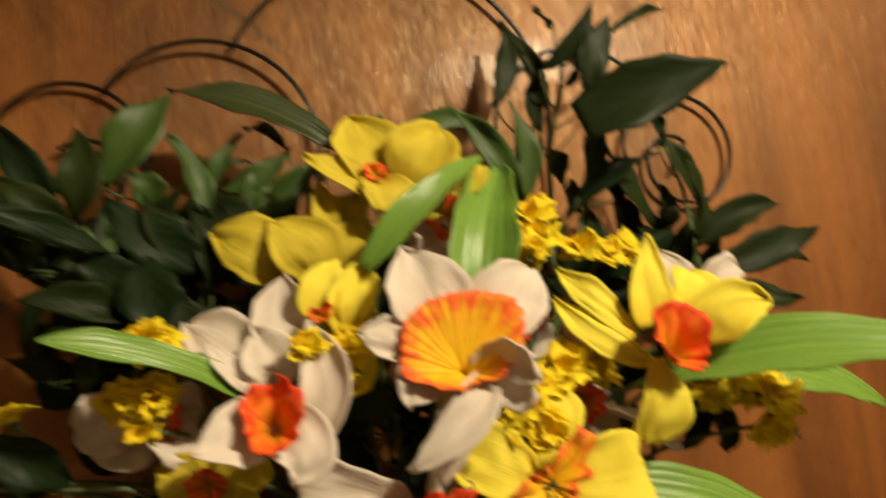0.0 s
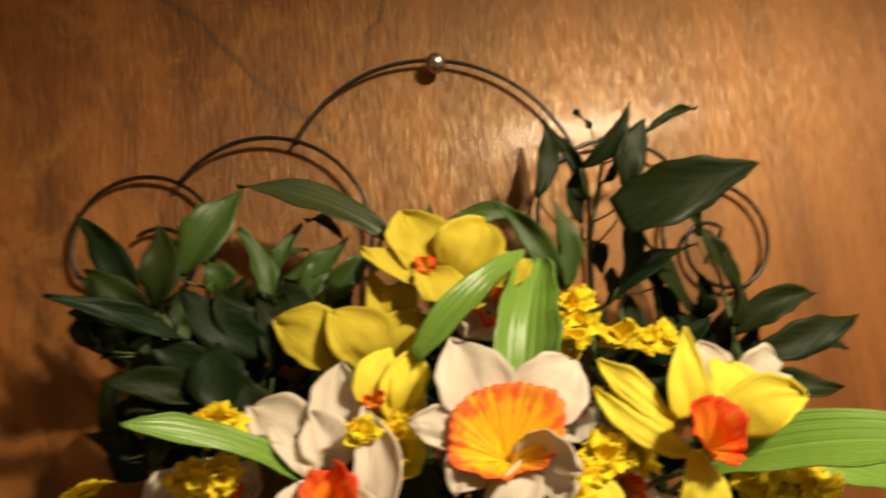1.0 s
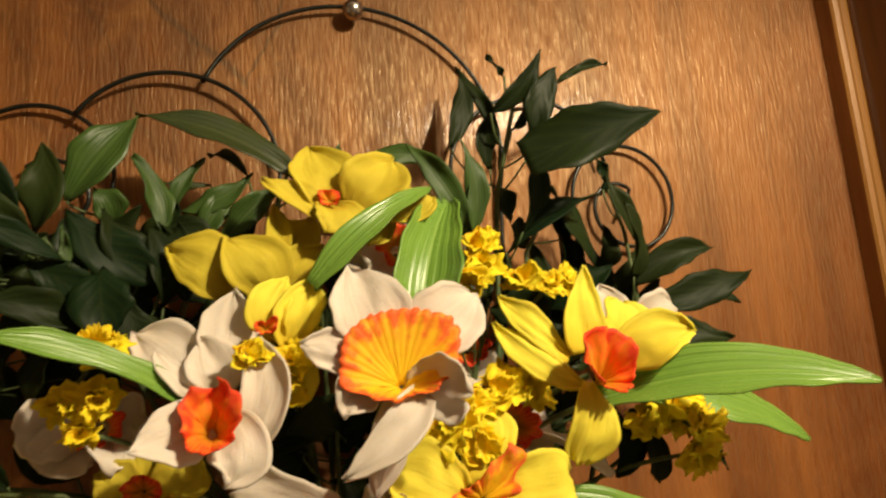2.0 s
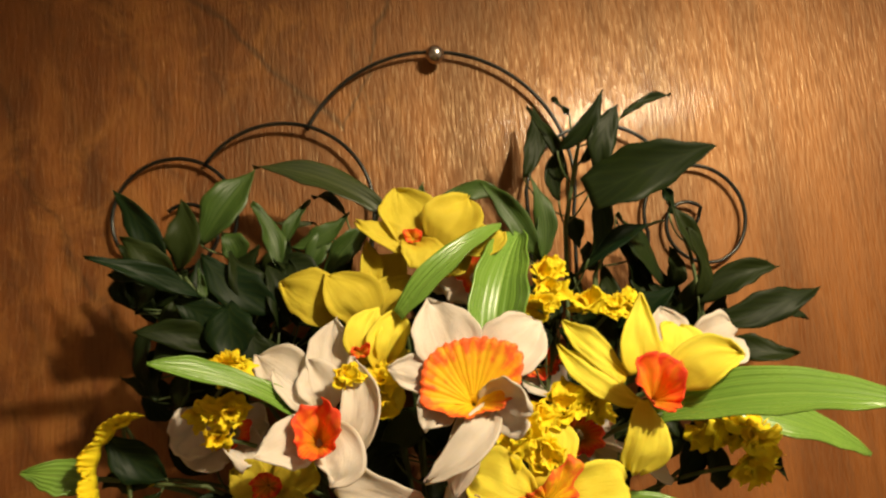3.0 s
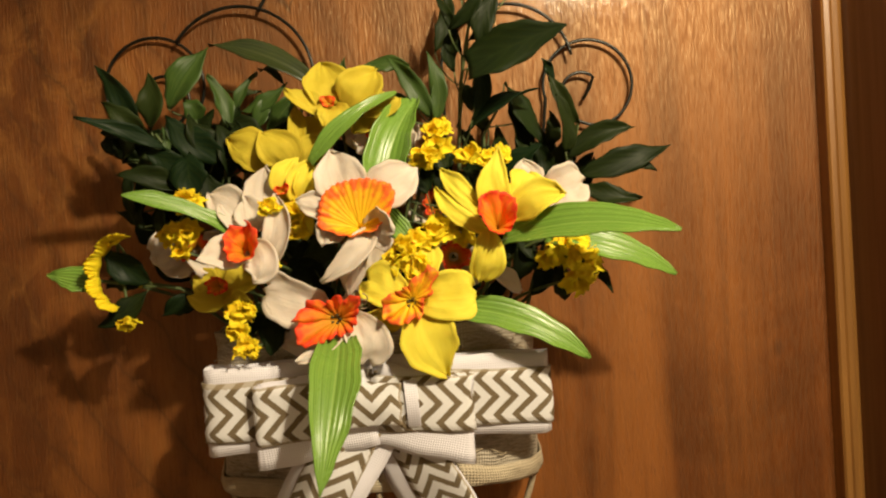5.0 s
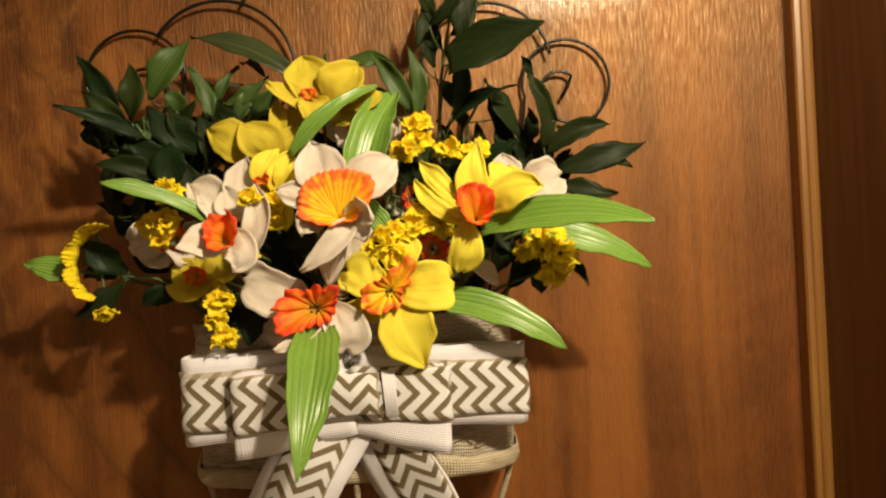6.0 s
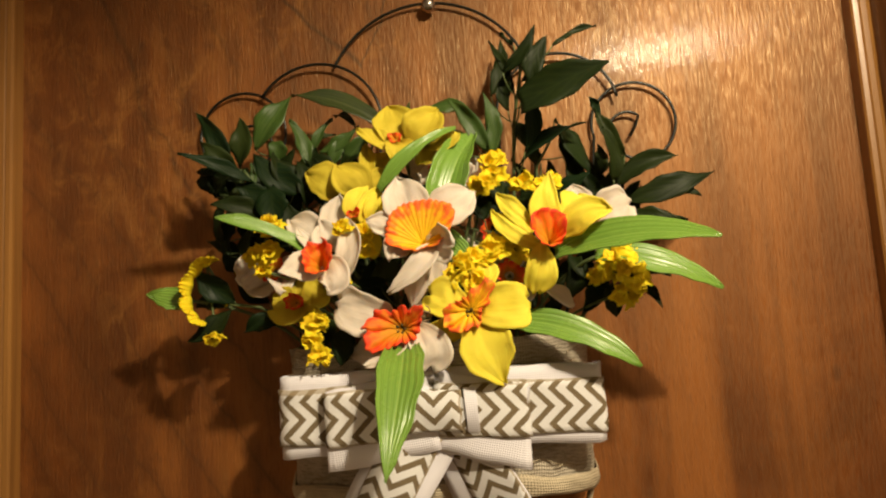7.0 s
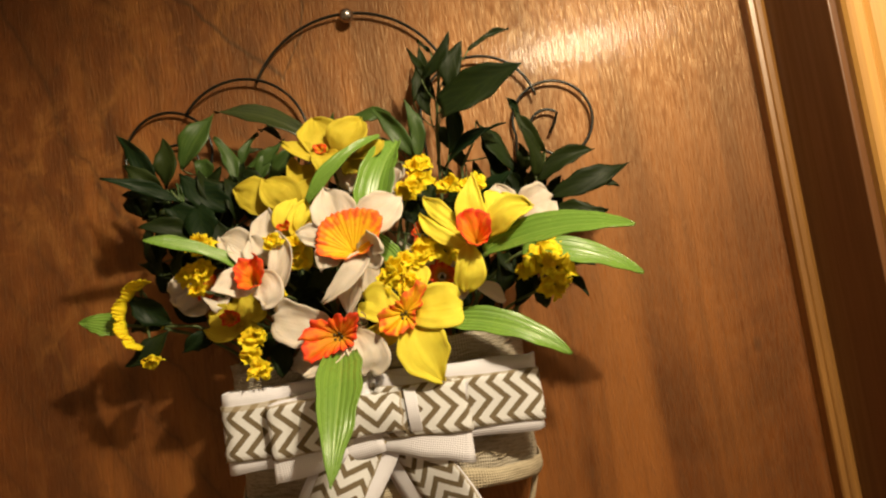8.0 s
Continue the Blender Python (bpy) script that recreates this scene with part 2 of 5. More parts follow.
VENEER = wood_veneer()
TRIM = wood_trim("golden_trim_wood", (0.38, 0.18, 0.045), (0.19, 0.078, 0.018))
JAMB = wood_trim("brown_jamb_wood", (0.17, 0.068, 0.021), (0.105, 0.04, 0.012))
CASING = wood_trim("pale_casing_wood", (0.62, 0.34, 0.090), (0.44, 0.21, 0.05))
WALL = plain("painted_wall", (0.70, 0.62, 0.52), (0.76, 0.68, 0.58), 30.0, 0.9)
CEIL = plain("painted_ceiling", (0.66, 0.62, 0.55), (0.72, 0.68, 0.60), 40.0, 0.9)
FLOOR = plain("brown_carpet", (0.30, 0.23, 0.16), (0.40, 0.31, 0.22), 300.0, 0.95, 0.6)
WIRE = plain("dark_green_wire", (0.006, 0.008, 0.006), (0.016, 0.018, 0.014), 200.0, 0.3, 0.1, 0.4)
STEEL = plain("brushed_steel", (0.45, 0.42, 0.40), (0.58, 0.55, 0.52), 300.0, 0.25, 0.05, 1.0)
WHITE = petal_cloth("white_petal_cloth", (0.74, 0.66, 0.57), (0.66, 0.575, 0.48), (0.56, 0.44, 0.27))
YELLOW = petal_cloth("yellow_petal_cloth", (0.84, 0.735, 0.075), (0.78, 0.64, 0.048), (0.66, 0.44, 0.012))
# yellow petals darkened in the colour for the flowers that sit in shade
DIM_YELLOW = petal_cloth("dimmed_yellow_petal_cloth", (0.64, 0.52, 0.045), (0.54, 0.42, 0.028), (0.46, 0.31, 0.014))
ORANGE = cup_cloth("orange_cup_cloth", (0.88, 0.56, 0.015), (0.90, 0.46, 0.015), (0.86, 0.14, 0.025))
RED = cup_cloth("red_orange_cup_cloth", (0.62, 0.28, 0.012), (0.86, 0.20, 0.018), (0.80, 0.065, 0.018))
FRILL = petal_cloth("golden_frill_cloth", (0.95, 0.78, 0.025), (0.93, 0.68, 0.014), (0.88, 0.54, 0.008), 0.65)
LIME = leaf_cloth("light_green_leaf", (0.19, 0.34, 0.05), (0.14, 0.275, 0.038), (0.30, 0.44, 0.10), 0.27, 120.0)
MID = leaf_cloth("mid_green_leaf", (0.058, 0.110, 0.019), (0.030, 0.062, 0.012), (0.085, 0.138, 0.030), 0.42, 60.0, 0.35)
OLIVE = leaf_cloth("olive_green_leaf", (0.040, 0.056, 0.014), (0.022, 0.034, 0.009), (0.075, 0.085, 0.03), 0.4, 45.0, 0.4)
# dark green leaves, deepened further by the shade they throw on each other
SHADED_DARK = leaf_cloth("shaded_dark_green_leaf", (0.016, 0.025, 0.0055), (0.007, 0.013, 0.0035), (0.022, 0.035, 0.008), 0.50, 30.0, 0.13, 30.0, 0.12, ((0.005, 0.019, 0.007), (0.030, 0.042, 0.008)))
STEM = plain("stem_green", (0.06, 0.10, 0.03), (0.12, 0.15, 0.05), 120.0, 0.6)
SEED = plain("dark_seed", (0.03, 0.022, 0.008), (0.10, 0.08, 0.015), 900.0, 0.7)
TENDRIL = plain("brown_wire", (0.30, 0.20, 0.11), (0.42, 0.30, 0.18), 300.0, 0.35)
JUTE = jute()
CHEVRON = chevron_cloth()
NET = mesh_cloth()
BURLAP = burlap("burlap_wrap", (0.46, 0.40, 0.31), (0.68, 0.61, 0.50), 0.65)
HEM = burlap("burlap_hem", (0.55, 0.46, 0.32), (0.72, 0.62, 0.45), 0.25)
LINER = plain("brown_liner", (0.09, 0.065, 0.04), (0.16, 0.12, 0.075), 60.0, 0.95)

# ---- builders ----


def V(p):
    return Vector(p)


def grid_mesh(rows, uvs, thick=0.0, ring=False):
    """Points in rows of equal length to (verts, faces, uvs); thick adds a second skin behind and closes the rim."""
    nu, nv = len(rows), len(rows[0])
    verts = [p for r in rows for p in r]
    tex = [q for r in uvs for q in r]
    faces = []
    for i in range(nu - 1):
        for j in range(nv if ring else nv - 1):
            k = (j + 1) % nv
            faces.append((i * nv + j, i * nv + k, (i + 1) * nv + k, (i + 1) * nv + j))
    if thick:
        normals = [Vector((0, 0, 0)) for _ in verts]
        for f in faces:
            a, b, c, d = (verts[x] for x in f)
            n = (c - a).cross(d - b)
            for x in f:
                normals[x] += n
        m = len(verts)
        back = [p - n.normalized() * thick if n.length > 0 else p.copy() for p, n in zip(verts, normals)]
        edge = []
        if ring:
            edge += [[j for j in range(nv)] + [0], [(nu - 1) * nv + j for j in range(nv)][::-1] + [(nu - 1) * nv + nv - 1]]
        else:
            edge.append([j for j in range(nv)] + [i * nv + nv - 1 for i in range(1, nu)] + [(nu - 1) * nv + j for j in range(nv - 2, -1, -1)] + [i * nv for i in range(nu - 2, -1, -1)])
        faces += [tuple(x + m for x in reversed(f)) for f in faces]
        for loop in edge:
            for a, b in zip(loop, loop[1:]):
                faces.append((b, a, a + m, b + m))
        verts, tex = verts + back, tex + tex
    return verts, faces, tex


def mesh(name, data, origin, smooth=True):
    verts, faces, tex = data
    me = bpy.data.meshes.new(name)
    me.from_pydata([tuple(p - origin) for p in verts], [], faces)
    if tex:
        layer = me.uv_layers.new(name="UVMap")
        idx = np.empty(len(me.loops), dtype=np.int32)
        me.loops.foreach_get("vertex_index", idx)
        layer.data.foreach_set("uv", np.array(tex, dtype=np.float32)[idx].ravel())
    me.polygons.foreach_set("use_smooth", [smooth] * len(me.polygons))
    me.update()
    return me


def part(name, data, material, parent=None, label="", smooth=True):
    """One mesh object in world places, hung under a thing or a part."""
    origin = parent.matrix_world.translation.copy() if parent else Vector((0, 0, 0))
    me = mesh(name, data, origin, smooth)
    me.materials.append(material)
    ob = new(name, me)
    if parent:
        ob.parent = parent
    if label:
        tagged(ob, label)
    return ob


def thing(name, place, label, category, group="", kind=""):
    ob = new(name)
    ob.location = place
    ob.empty_display_size = 0.02
    ob.matrix_world = Matrix.Translation(place)
    return tagged(ob, label, category, group, kind)


def join(*datas):
    verts, faces, tex = [], [], []
    for v, f, t in datas:
        m = len(verts)
        verts += v
        tex += t
        faces += [tuple(x + m for x in q) for q in f]
    return verts, faces, tex


SHAPES = {
    "petal": ((0, 0.30), (0.2, 0.72), (0.45, 1.0), (0.7, 0.93), (0.88, 0.55), (1, 0.06)),
    "round": ((0, 0.35), (0.2, 0.75), (0.5, 1.0), (0.78, 0.97), (0.93, 0.66), (1, 0.25)),
    "lance": ((0, 0.12), (0.15, 0.55), (0.4, 1.0), (0.65, 0.85), (0.88, 0.35), (1, 0.02)),
    "oval": ((0, 0.08), (0.15, 0.62), (0.38, 1.0), (0.62, 0.88), (0.85, 0.40), (1, 0.02)),
    "drop": ((0, 0.7), (0.15, 0.95), (0.35, 1.0), (0.6, 0.76), (0.85, 0.33), (1, 0.03)),
    "broad": ((0, 0.30), (0.2, 0.78), (0.46, 1.0), (0.68, 0.90), (0.85, 0.56), (0.95, 0.22), (1, 0.02)),
    "square": ((0, 0.30), (0.2, 0.68), (0.5, 0.93), (0.8, 1.0), (0.92, 0.80), (0.97, 0.52), (1, 0.30)),
    "drop_wide": ((0, 0.36), (0.2, 0.76), (0.42, 1.0), (0.62, 0.92), (0.84, 0.42), (1, 0.03)),
    "rising": ((0, 0.95), (0.3, 1.0), (0.6, 0.80), (0.85, 0.50), (1, 0.16)),
    "strap": ((0, 0.55), (0.2, 0.85), (0.5, 1.0), (0.75, 0.82), (0.92, 0.36), (1, 0.03)),
}


def width_at(shape, u):
    pts = SHAPES[shape]
    for (a, x), (b, y) in zip(pts, pts[1:]):
        if u <= b:
            k = (u - a) / (b - a)
            return x + (y - x) * (k * k * (3 - 2 * k) * 0.5 + k * 0.5)
    return pts[-1][1]


def blade(base, tip, width, normal=(0, -1, 0.1), bend=0.0, fold=0.0, shape="lance", sway=0.0, twist=0.0, wave=0.0, thick=0.0007, nu=14, nv=9, seed=0, pleat=0.0, rib=0.05, curl=0.0):
    """A petal or leaf from base to tip. bend lifts its middle along the normal, fold cups the sides towards it, sway bows it sideways."""
    base, tip, n0 = V(base), V(tip), V(normal).normalized()
    along = tip - base
    side0 = along.cross(n0).normalized()
    n0 = side0.cross(along).normalized()
    mid = (base + tip) / 2 + n0 * bend * 2 + side0 * sway * 2
    rng = random.Random(seed * 7 + int(abs(base.x + tip.z) * 1e5))
    ph, ph2 = rng.uniform(0, 6.28), rng.uniform(0, 6.28)
    rows, uvs = [], []
    for i in range(nu + 1):
        u = i / nu
        c = base * (1 - u) ** 2 + mid * 2 * u * (1 - u) + tip * u * u
        t = ((mid - base) * (1 - u) + (tip - mid) * u).normalized()
        s = t.cross(n0).normalized()
        n = s.cross(t)
        a = twist * (u - 0.5)
        s, n = s * math.cos(a) + n * math.sin(a), n * math.cos(a) - s * math.sin(a)
        w = width / 2 * width_at(shape, u)
        row, tex = [], []
        for j in range(nv):
            v = j / (nv - 1) * 2 - 1
            lift = fold * w * v * v - rib * w * math.exp(-v * v * 30) + curl * max(0, u - 0.6) ** 2 * (0.4 + v * v)
            lift += wave * (math.sin(u * 9 + ph + v * 1.5) * v * v + 0.5 * math.sin(u * 5 + ph2) * abs(v))
            lift += pleat * math.sin(v * 22 + ph) * min(1, w / (width * 0.2))
            ragged = 1 + 0.045 * math.sin(u * 23 + ph + (3 if v > 0 else 0)) * abs(v)
            row.append(c + s * w * v * ragged + n * lift)
            tex.append((u, v / 2 + 0.5))
        rows.append(row)
        uvs.append(tex)
    return grid_mesh(rows, uvs, thick)


def frame_of(axis):
    a = V(axis).normalized()
    x = a.cross(Vector((0, 0, 1)))
    x = x.normalized() if x.length > 0.05 else Vector((1, 0, 0))
    return a, x, x.cross(a).normalized()


def cup(base, axis, r0, r1, height, folds=14, amp=0.12, low=0.0, low_at=0.0, squash=1.0, flare=1.6, thick=0.0006, low_soft=0.9, roll=0.0, segs=72, rings=9, seed=0):
    """A frilled cup that opens along axis. low: how much of its wall is cut down on the side low_at (degrees, 0 = sideways, 90 = up)."""
    a, x, y = frame_of(axis)
    x, y = x * math.cos(radians(roll)) + y * math.sin(radians(roll)), y * math.cos(radians(roll)) - x * math.sin(radians(roll))
    base = V(base)
    rng = random.Random(seed)
    p = [rng.uniform(0, 6.28) for _ in range(6)]
    rows, uvs = [], []
    for i in range(rings):
        t = i / (rings - 1)
        row, tex = [], []
        for j in range(segs):
            q = j / segs * 2 * math.pi
            fr = math.sin(folds * q + p[0]) + 0.3 * math.sin(folds * 1.7 // 1 * q + p[1]) + 0.5 * math.sin(3 * q + p[2])
            k = min(1, max(0, (math.cos(q - radians(low_at)) + low_soft) / (low_soft + 0.6)))
            cut = 1 - low * k * k * (3 - 2 * k)
            rad = (r0 + (r1 - r0) * t ** flare * (1 - 0.9 * (1 - cut))) * (1 + amp * fr * t * t)
            h = height * t * cut * (1 + 0.5 * amp * math.sin(2 * folds * q + p[3]) * t * t + 0.12 * math.sin(2 * q + p[4]) * t)
            row.append(base + x * rad * math.cos(q) + y * rad * math.sin(q) * squash + a * h)
            tex.append((j / segs, t))
        rows.append(row)
        uvs.append(tex)
    return grid_mesh(rows, uvs, thick, ring=True)


def tube(points, radius, sides=8, close=False, taper=1.0):
    """A round tube through points."""
    pts = [V(p) for p in points]
    rows, uvs, up = [], [], Vector((0.13, 0.31, 0.94)).normalized()
    for i, p in enumerate(pts):
        t = (pts[min(i + 1, len(pts) - 1)] - pts[max(i - 1, 0)]).normalized()
        x = t.cross(up)
        if x.length < 0.05:
            x = t.cross(Vector((1, 0, 0)))
        x.normalize()
        y = x.cross(t)
        r = radius * (1 + (taper - 1) * i / max(1, len(pts) - 1))
        rows.append([p + (x * math.cos(k * 6.28319 / sides) + y * math.sin(k * 6.28319 / sides)) * r for k in range(sides)])
        uvs.append([(i * 0.01, k / sides) for k in range(sides)])
    verts, faces, tex = grid_mesh(rows, uvs, 0.0, ring=True)
    n = len(verts)
    faces.append(tuple(range(sides))[::-1])
    faces.append(tuple(range(n - sides, n)))
    return verts, faces, tex


def curve_points(a, b, c, n=12):
    a, b, c = V(a), V(b), V(c)
    return [a * (1 - i / n) ** 2 + b * 2 * (i / n) * (1 - i / n) + c * (i / n) ** 2 for i in range(n + 1)]


def box(lo, hi, bevel=0.0):
    bm = bmesh.new()
    bmesh.ops.create_cube(bm, size=1)
    lo, hi = V(lo), V(hi)
    for v in bm.verts:
        v.co = Vector([lo[k] + (v.co[k] + 0.5) * (hi[k] - lo[k]) for k in range(3)])
    if bevel:
        bmesh.ops.bevel(bm, geom=bm.edges[:], offset=bevel, segments=3, affect="EDGES", profile=0.5)
    bm.verts.index_update()
    data = ([v.co.copy() for v in bm.verts], [tuple(v.index for v in f.verts) for f in bm.faces], [])
    bm.free()
    return data


def ball(place, radius, rows=12, cols=20, squash=1.0):
    p = V(place)
    pts, uvs = [], []
    for i in range(rows + 1):
        a = math.pi * (0.001 + 0.998 * i / rows)
        pts.append([p + Vector((math.sin(a) * math.cos(j * 6.28319 / cols), math.sin(a) * math.sin(j * 6.28319 / cols) * squash, math.cos(a))) * radius for j in range(cols)])
        uvs.append([(j / cols, i / rows) for j in range(cols)])
    return grid_mesh(pts, uvs, 0.0, ring=True)


# ---- the setting ----
RX0, RX1, RY0, RZ1 = -1.9, 1.7, -3.2, 2.44
wall = thing("wall_north", (0, 0, 0), "plain painted wall round the recessed wooden door", "wall", kind="structure")
part("wall_left", box((RX0, -0.12, 0), (-0.478, 0.05, RZ1)), WALL, wall, smooth=False)
part("wall_right", box((0.478, -0.12, 0), (RX1, 0.05, RZ1)), WALL, wall, smooth=False)
part("wall_head", box((-0.478, -0.12, 2.07), (0.478, 0.05, RZ1)), WALL, wall, smooth=False)
# unseen walls, floor and ceiling, made up to bounce lamp light into the shadows
for nm, lo, hi in (("bounce_wall_east", (RX1, RY0, 0), (RX1 + 0.1, 0.05, RZ1)), ("bounce_wall_west", (RX0 - 0.1, RY0, 0), (RX0, 0.05, RZ1)), ("bounce_wall_south", (RX0, RY0 - 0.1, 0), (RX1, RY0, RZ1))):
    tagged(part(nm, box(lo, hi), WALL, smooth=False), "unseen plain pale wall added to bounce light", "wall", kind="structure")
tagged(part("floor", box((RX0 - 0.1, RY0 - 0.1, -0.1), (RX1 + 0.1, 0.06, 0)), FLOOR, smooth=False), "unseen brown carpeted floor added to bounce light", "floor", kind="structure")
tagged(part("ceiling", box((RX0 - 0.1, RY0 - 0.1, RZ1), (RX1 + 0.1, 0.06, RZ1 + 0.1)), CEIL, smooth=False), "unseen plain pale ceiling added to bounce light", "ceiling", kind="structure")

door = thing("door_1", (0, 0, 0), "closed flush wooden door with varnished reddish-brown veneer", "door", kind="structure")
part("door_leaf", box((-0.4545, 0.0, 0.008), (0.4545, 0.044, 2.04), 0.002), VENEER, door, smooth=False)

frame_ob = thing("door_frame", (0, 0, 0), "golden varnished wooden door frame with deep jamb and casing", "door frame", kind="structure")


def stop_profile(sign):
    """A door stop with a shallow groove down its face, from floor to head."""
    prof = [(0.4390, 0.0), (0.4380, -0.017), (0.4393, -0.0195), (0.4435, -0.0205), (0.4447, -0.0185), (0.4460, -0.0205), (0.4510, -0.021), (0.4545, -0.0195), (0.456, -0.018), (0.456, 0.0)]
    rows = [[Vector((sign * x, y, z)) for x, y in prof] for z in (0.0, 0.5, 1.0, 1.5, 2.035)]
    if sign < 0:
        rows = [r[::-1] for r in rows]
    return grid_mesh(rows, [[(0, 0)] * len(prof) for _ in rows])


def casing_profile(sign):
    prof = [(0.463, -0.118), (0.463, -0.129), (0.4650, -0.133), (0.4695, -0.136), (0.476, -0.1365), (0.479, -0.134), (0.482, -0.1375), (0.50, -0.140), (0.525, -0.139), (0.5335, -0.136), (0.536, -0.130), (0.536, -0.118)]
    rows = [[Vector((sign * x, y, z)) for x, y in prof] for z in (0.0, 0.5, 1.0, 1.5, 2.14)]
    if sign < 0:
        rows = [r[::-1] for r in rows]
    return grid_mesh(rows, [[(0, 0)] * len(prof) for _ in rows])


for sign in (-1, 1):
    lo, hi = sorted((sign * 0.456, sign * 0.477))
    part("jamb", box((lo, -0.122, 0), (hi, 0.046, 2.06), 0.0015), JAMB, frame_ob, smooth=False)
    part("door_stop", stop_profile(sign), TRIM, frame_ob, smooth=False)
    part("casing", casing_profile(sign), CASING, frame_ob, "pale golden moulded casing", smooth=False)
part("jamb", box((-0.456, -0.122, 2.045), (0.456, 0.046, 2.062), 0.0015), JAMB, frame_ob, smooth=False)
part("door_stop", box((-0.4405, -0.0205, 2.033), (0.4405, -0.001, 2.045), 0.002), TRIM, frame_ob, smooth=False)
part("casing", box((-0.465, -0.1385, 2.064), (0.465, -0.1205, 2.13), 0.004), CASING, frame_ob, "pale golden moulded casing", smooth=False)

# ---- the basket and its wire scrolls ----
BX, BW, BD = 0.0125, 0.1375, 0.099      # middle, half width, depth of the basket's front
TOP, LOW = 1.352, 1.2195


def rim(k, q, grow=0.0):
    """A place on the basket's rounded front: q from 0 (one end at the door) to 1 (the other), k = 1 at the top."""
    a = math.pi * (1 - q)
    c, s = math.cos(a), math.sin(a)
    w = (BW + grow) * (0.985 + 0.015 * k)
    return BX + w * math.copysign(abs(c) ** 0.45, c), -0.004 - (BD + grow - 0.004) * abs(s) ** 0.38


basket = thing("hanging_basket", (BX, -0.004, LOW), "jute-wrapped wall basket with dark wire scrolls hanging on the door", "basket")
shell_rows = [[Vector((*rim(i / 6, j / 40, -0.004), LOW + (TOP - LOW) * i / 6)) for j in range(41)] for i in range(7)]
part("liner", grid_mesh(shell_rows, [[(0, 0)] * 41] * 7, 0.0015), LINER, basket, "brown fibre liner")
part("backing", box((BX - BW + 0.006, -0.007, LOW), (BX + BW - 0.006, -0.003, TOP - 0.01), 0.001), LINER, basket)
wrap_rows = []
for i in range(25):
    k = i / 24
    z = LOW + (TOP - LOW) * k
    wrap_rows.append([Vector((*rim(k, j / 90, 0.0012 + 0.0022 * noise.noise(Vector((j * 0.16, i * 0.33, 2.0))) + 0.0009 * noise.noise(Vector((j * 0.5, i * 1.3, 7.0)))), z + 0.003 * noise.noise(Vector((j * 0.2, 3.0, i * 0.1))))) for j in range(91)])
part("burlap_wrap", grid_mesh(wrap_rows, [[(j * 0.004, i * 0.004) for j in range(91)] for i in range(25)], 0.001), BURLAP, basket, "greyish loosely woven burlap wrap")
hem_rows = []
for i in range(9):
    k = i / 8
    bulge = 0.0035 + 0.0022 * math.sin(math.pi * k)
    hem_rows.append([Vector((*rim(0.1 * k, j / 90, bulge + 0.0014 * noise.noise(Vector((j * 0.18, i * 0.3, 5.0)))), LOW - 0.001 + (0.016 + 0.007 * noise.noise(Vector((j * 0.09, 1.0, 4.0)))) * k)) for j in range(91)])
part("rolled_hem", grid_mesh(hem_rows, [[(j * 0.004, i * 0.002) for j in range(91)] for i in range(9)], 0.001), HEM, basket, "paler rolled burlap hem")
for i in range(16):
    # loose threads of the wrap, drawn out of the weave
    k = random.uniform(0.12, 0.97)
    q = random.uniform(0.12, 0.7)
    ph, amp = random.uniform(0, 6.28), random.uniform(0.001, 0.004)
    n = random.randint(14, 26)
    pts = [(*rim(k, q + 0.006 * j, 0.0035 + 0.0012 * math.sin(j * 0.8 + ph)), LOW + (TOP - LOW) * k + amp * math.sin(j * 0.33 + ph)) for j in range(n)]
    part("loose_thread", tube(pts, 0.0005, 5), JUTE, basket)
# twine-wrapped ribs of the open lower frame
for q in (0.10, 0.5, 0.90):
    x, y = rim(0, q)
    foot = (BX + (x - BX) * 0.36, y * 0.45, 1.06)
    pts = curve_points((x, y, LOW + 0.004), (BX + (x - BX) * 0.86, y * 0.9, 1.14), foot, 16)
    coil = []
    for i in range(160):
        f = i / 159 * 16
        a, b = pts[int(min(f, 15))], pts[int(min(f, 15)) + 1]
        p = a.lerp(b, f - int(min(f, 15)))
        coil.append(p + Vector((math.cos(i * 0.9), math.sin(i * 0.9), 0)) * 0.0016)
    part("wrapped_rib", join(tube(pts, 0.0028, 7), tube(coil, 0.0012, 5)), JUTE, basket)
ring = [(BX + 0.047 * math.cos(math.pi * j / 20), -0.004 - 0.042 * math.sin(math.pi * j / 20), 1.06) for j in range(21)]
part("foot_ring", tube(ring, 0.003, 8), WIRE, basket)

WY = -0.0080


def arc(cx, cz, r, a0, a1, n=36, y0=WY, y1=WY, r1=None):
    r1 = r if r1 is None else r1
    return [(cx + (r + (r1 - r) * i / n) * math.cos(radians(a0 + (a1 - a0) * i / n)), y0 + (y1 - y0) * i / n, cz + (r + (r1 - r) * i / n) * math.sin(radians(a0 + (a1 - a0) * i / n))) for i in range(n + 1)]


WR = 0.00155
big = arc(0.0149, 1.5944, 0.1104, 154, -14, 48)
part("wire_scroll", tube([*big, (0.118, WY, 1.50), (0.108, -0.02, 1.42), (0.10, -0.03, 1.34)], WR, 8), WIRE, basket)
two = arc(-0.1045, 1.5785, 0.0695, 146, -12, 40, WY - 0.003, WY - 0.003)
part("wire_scroll", tube([*two, (-0.043, WY, 1.50), (-0.050, -0.02, 1.42), (-0.05, -0.03, 1.34)], WR, 8), WIRE, basket)
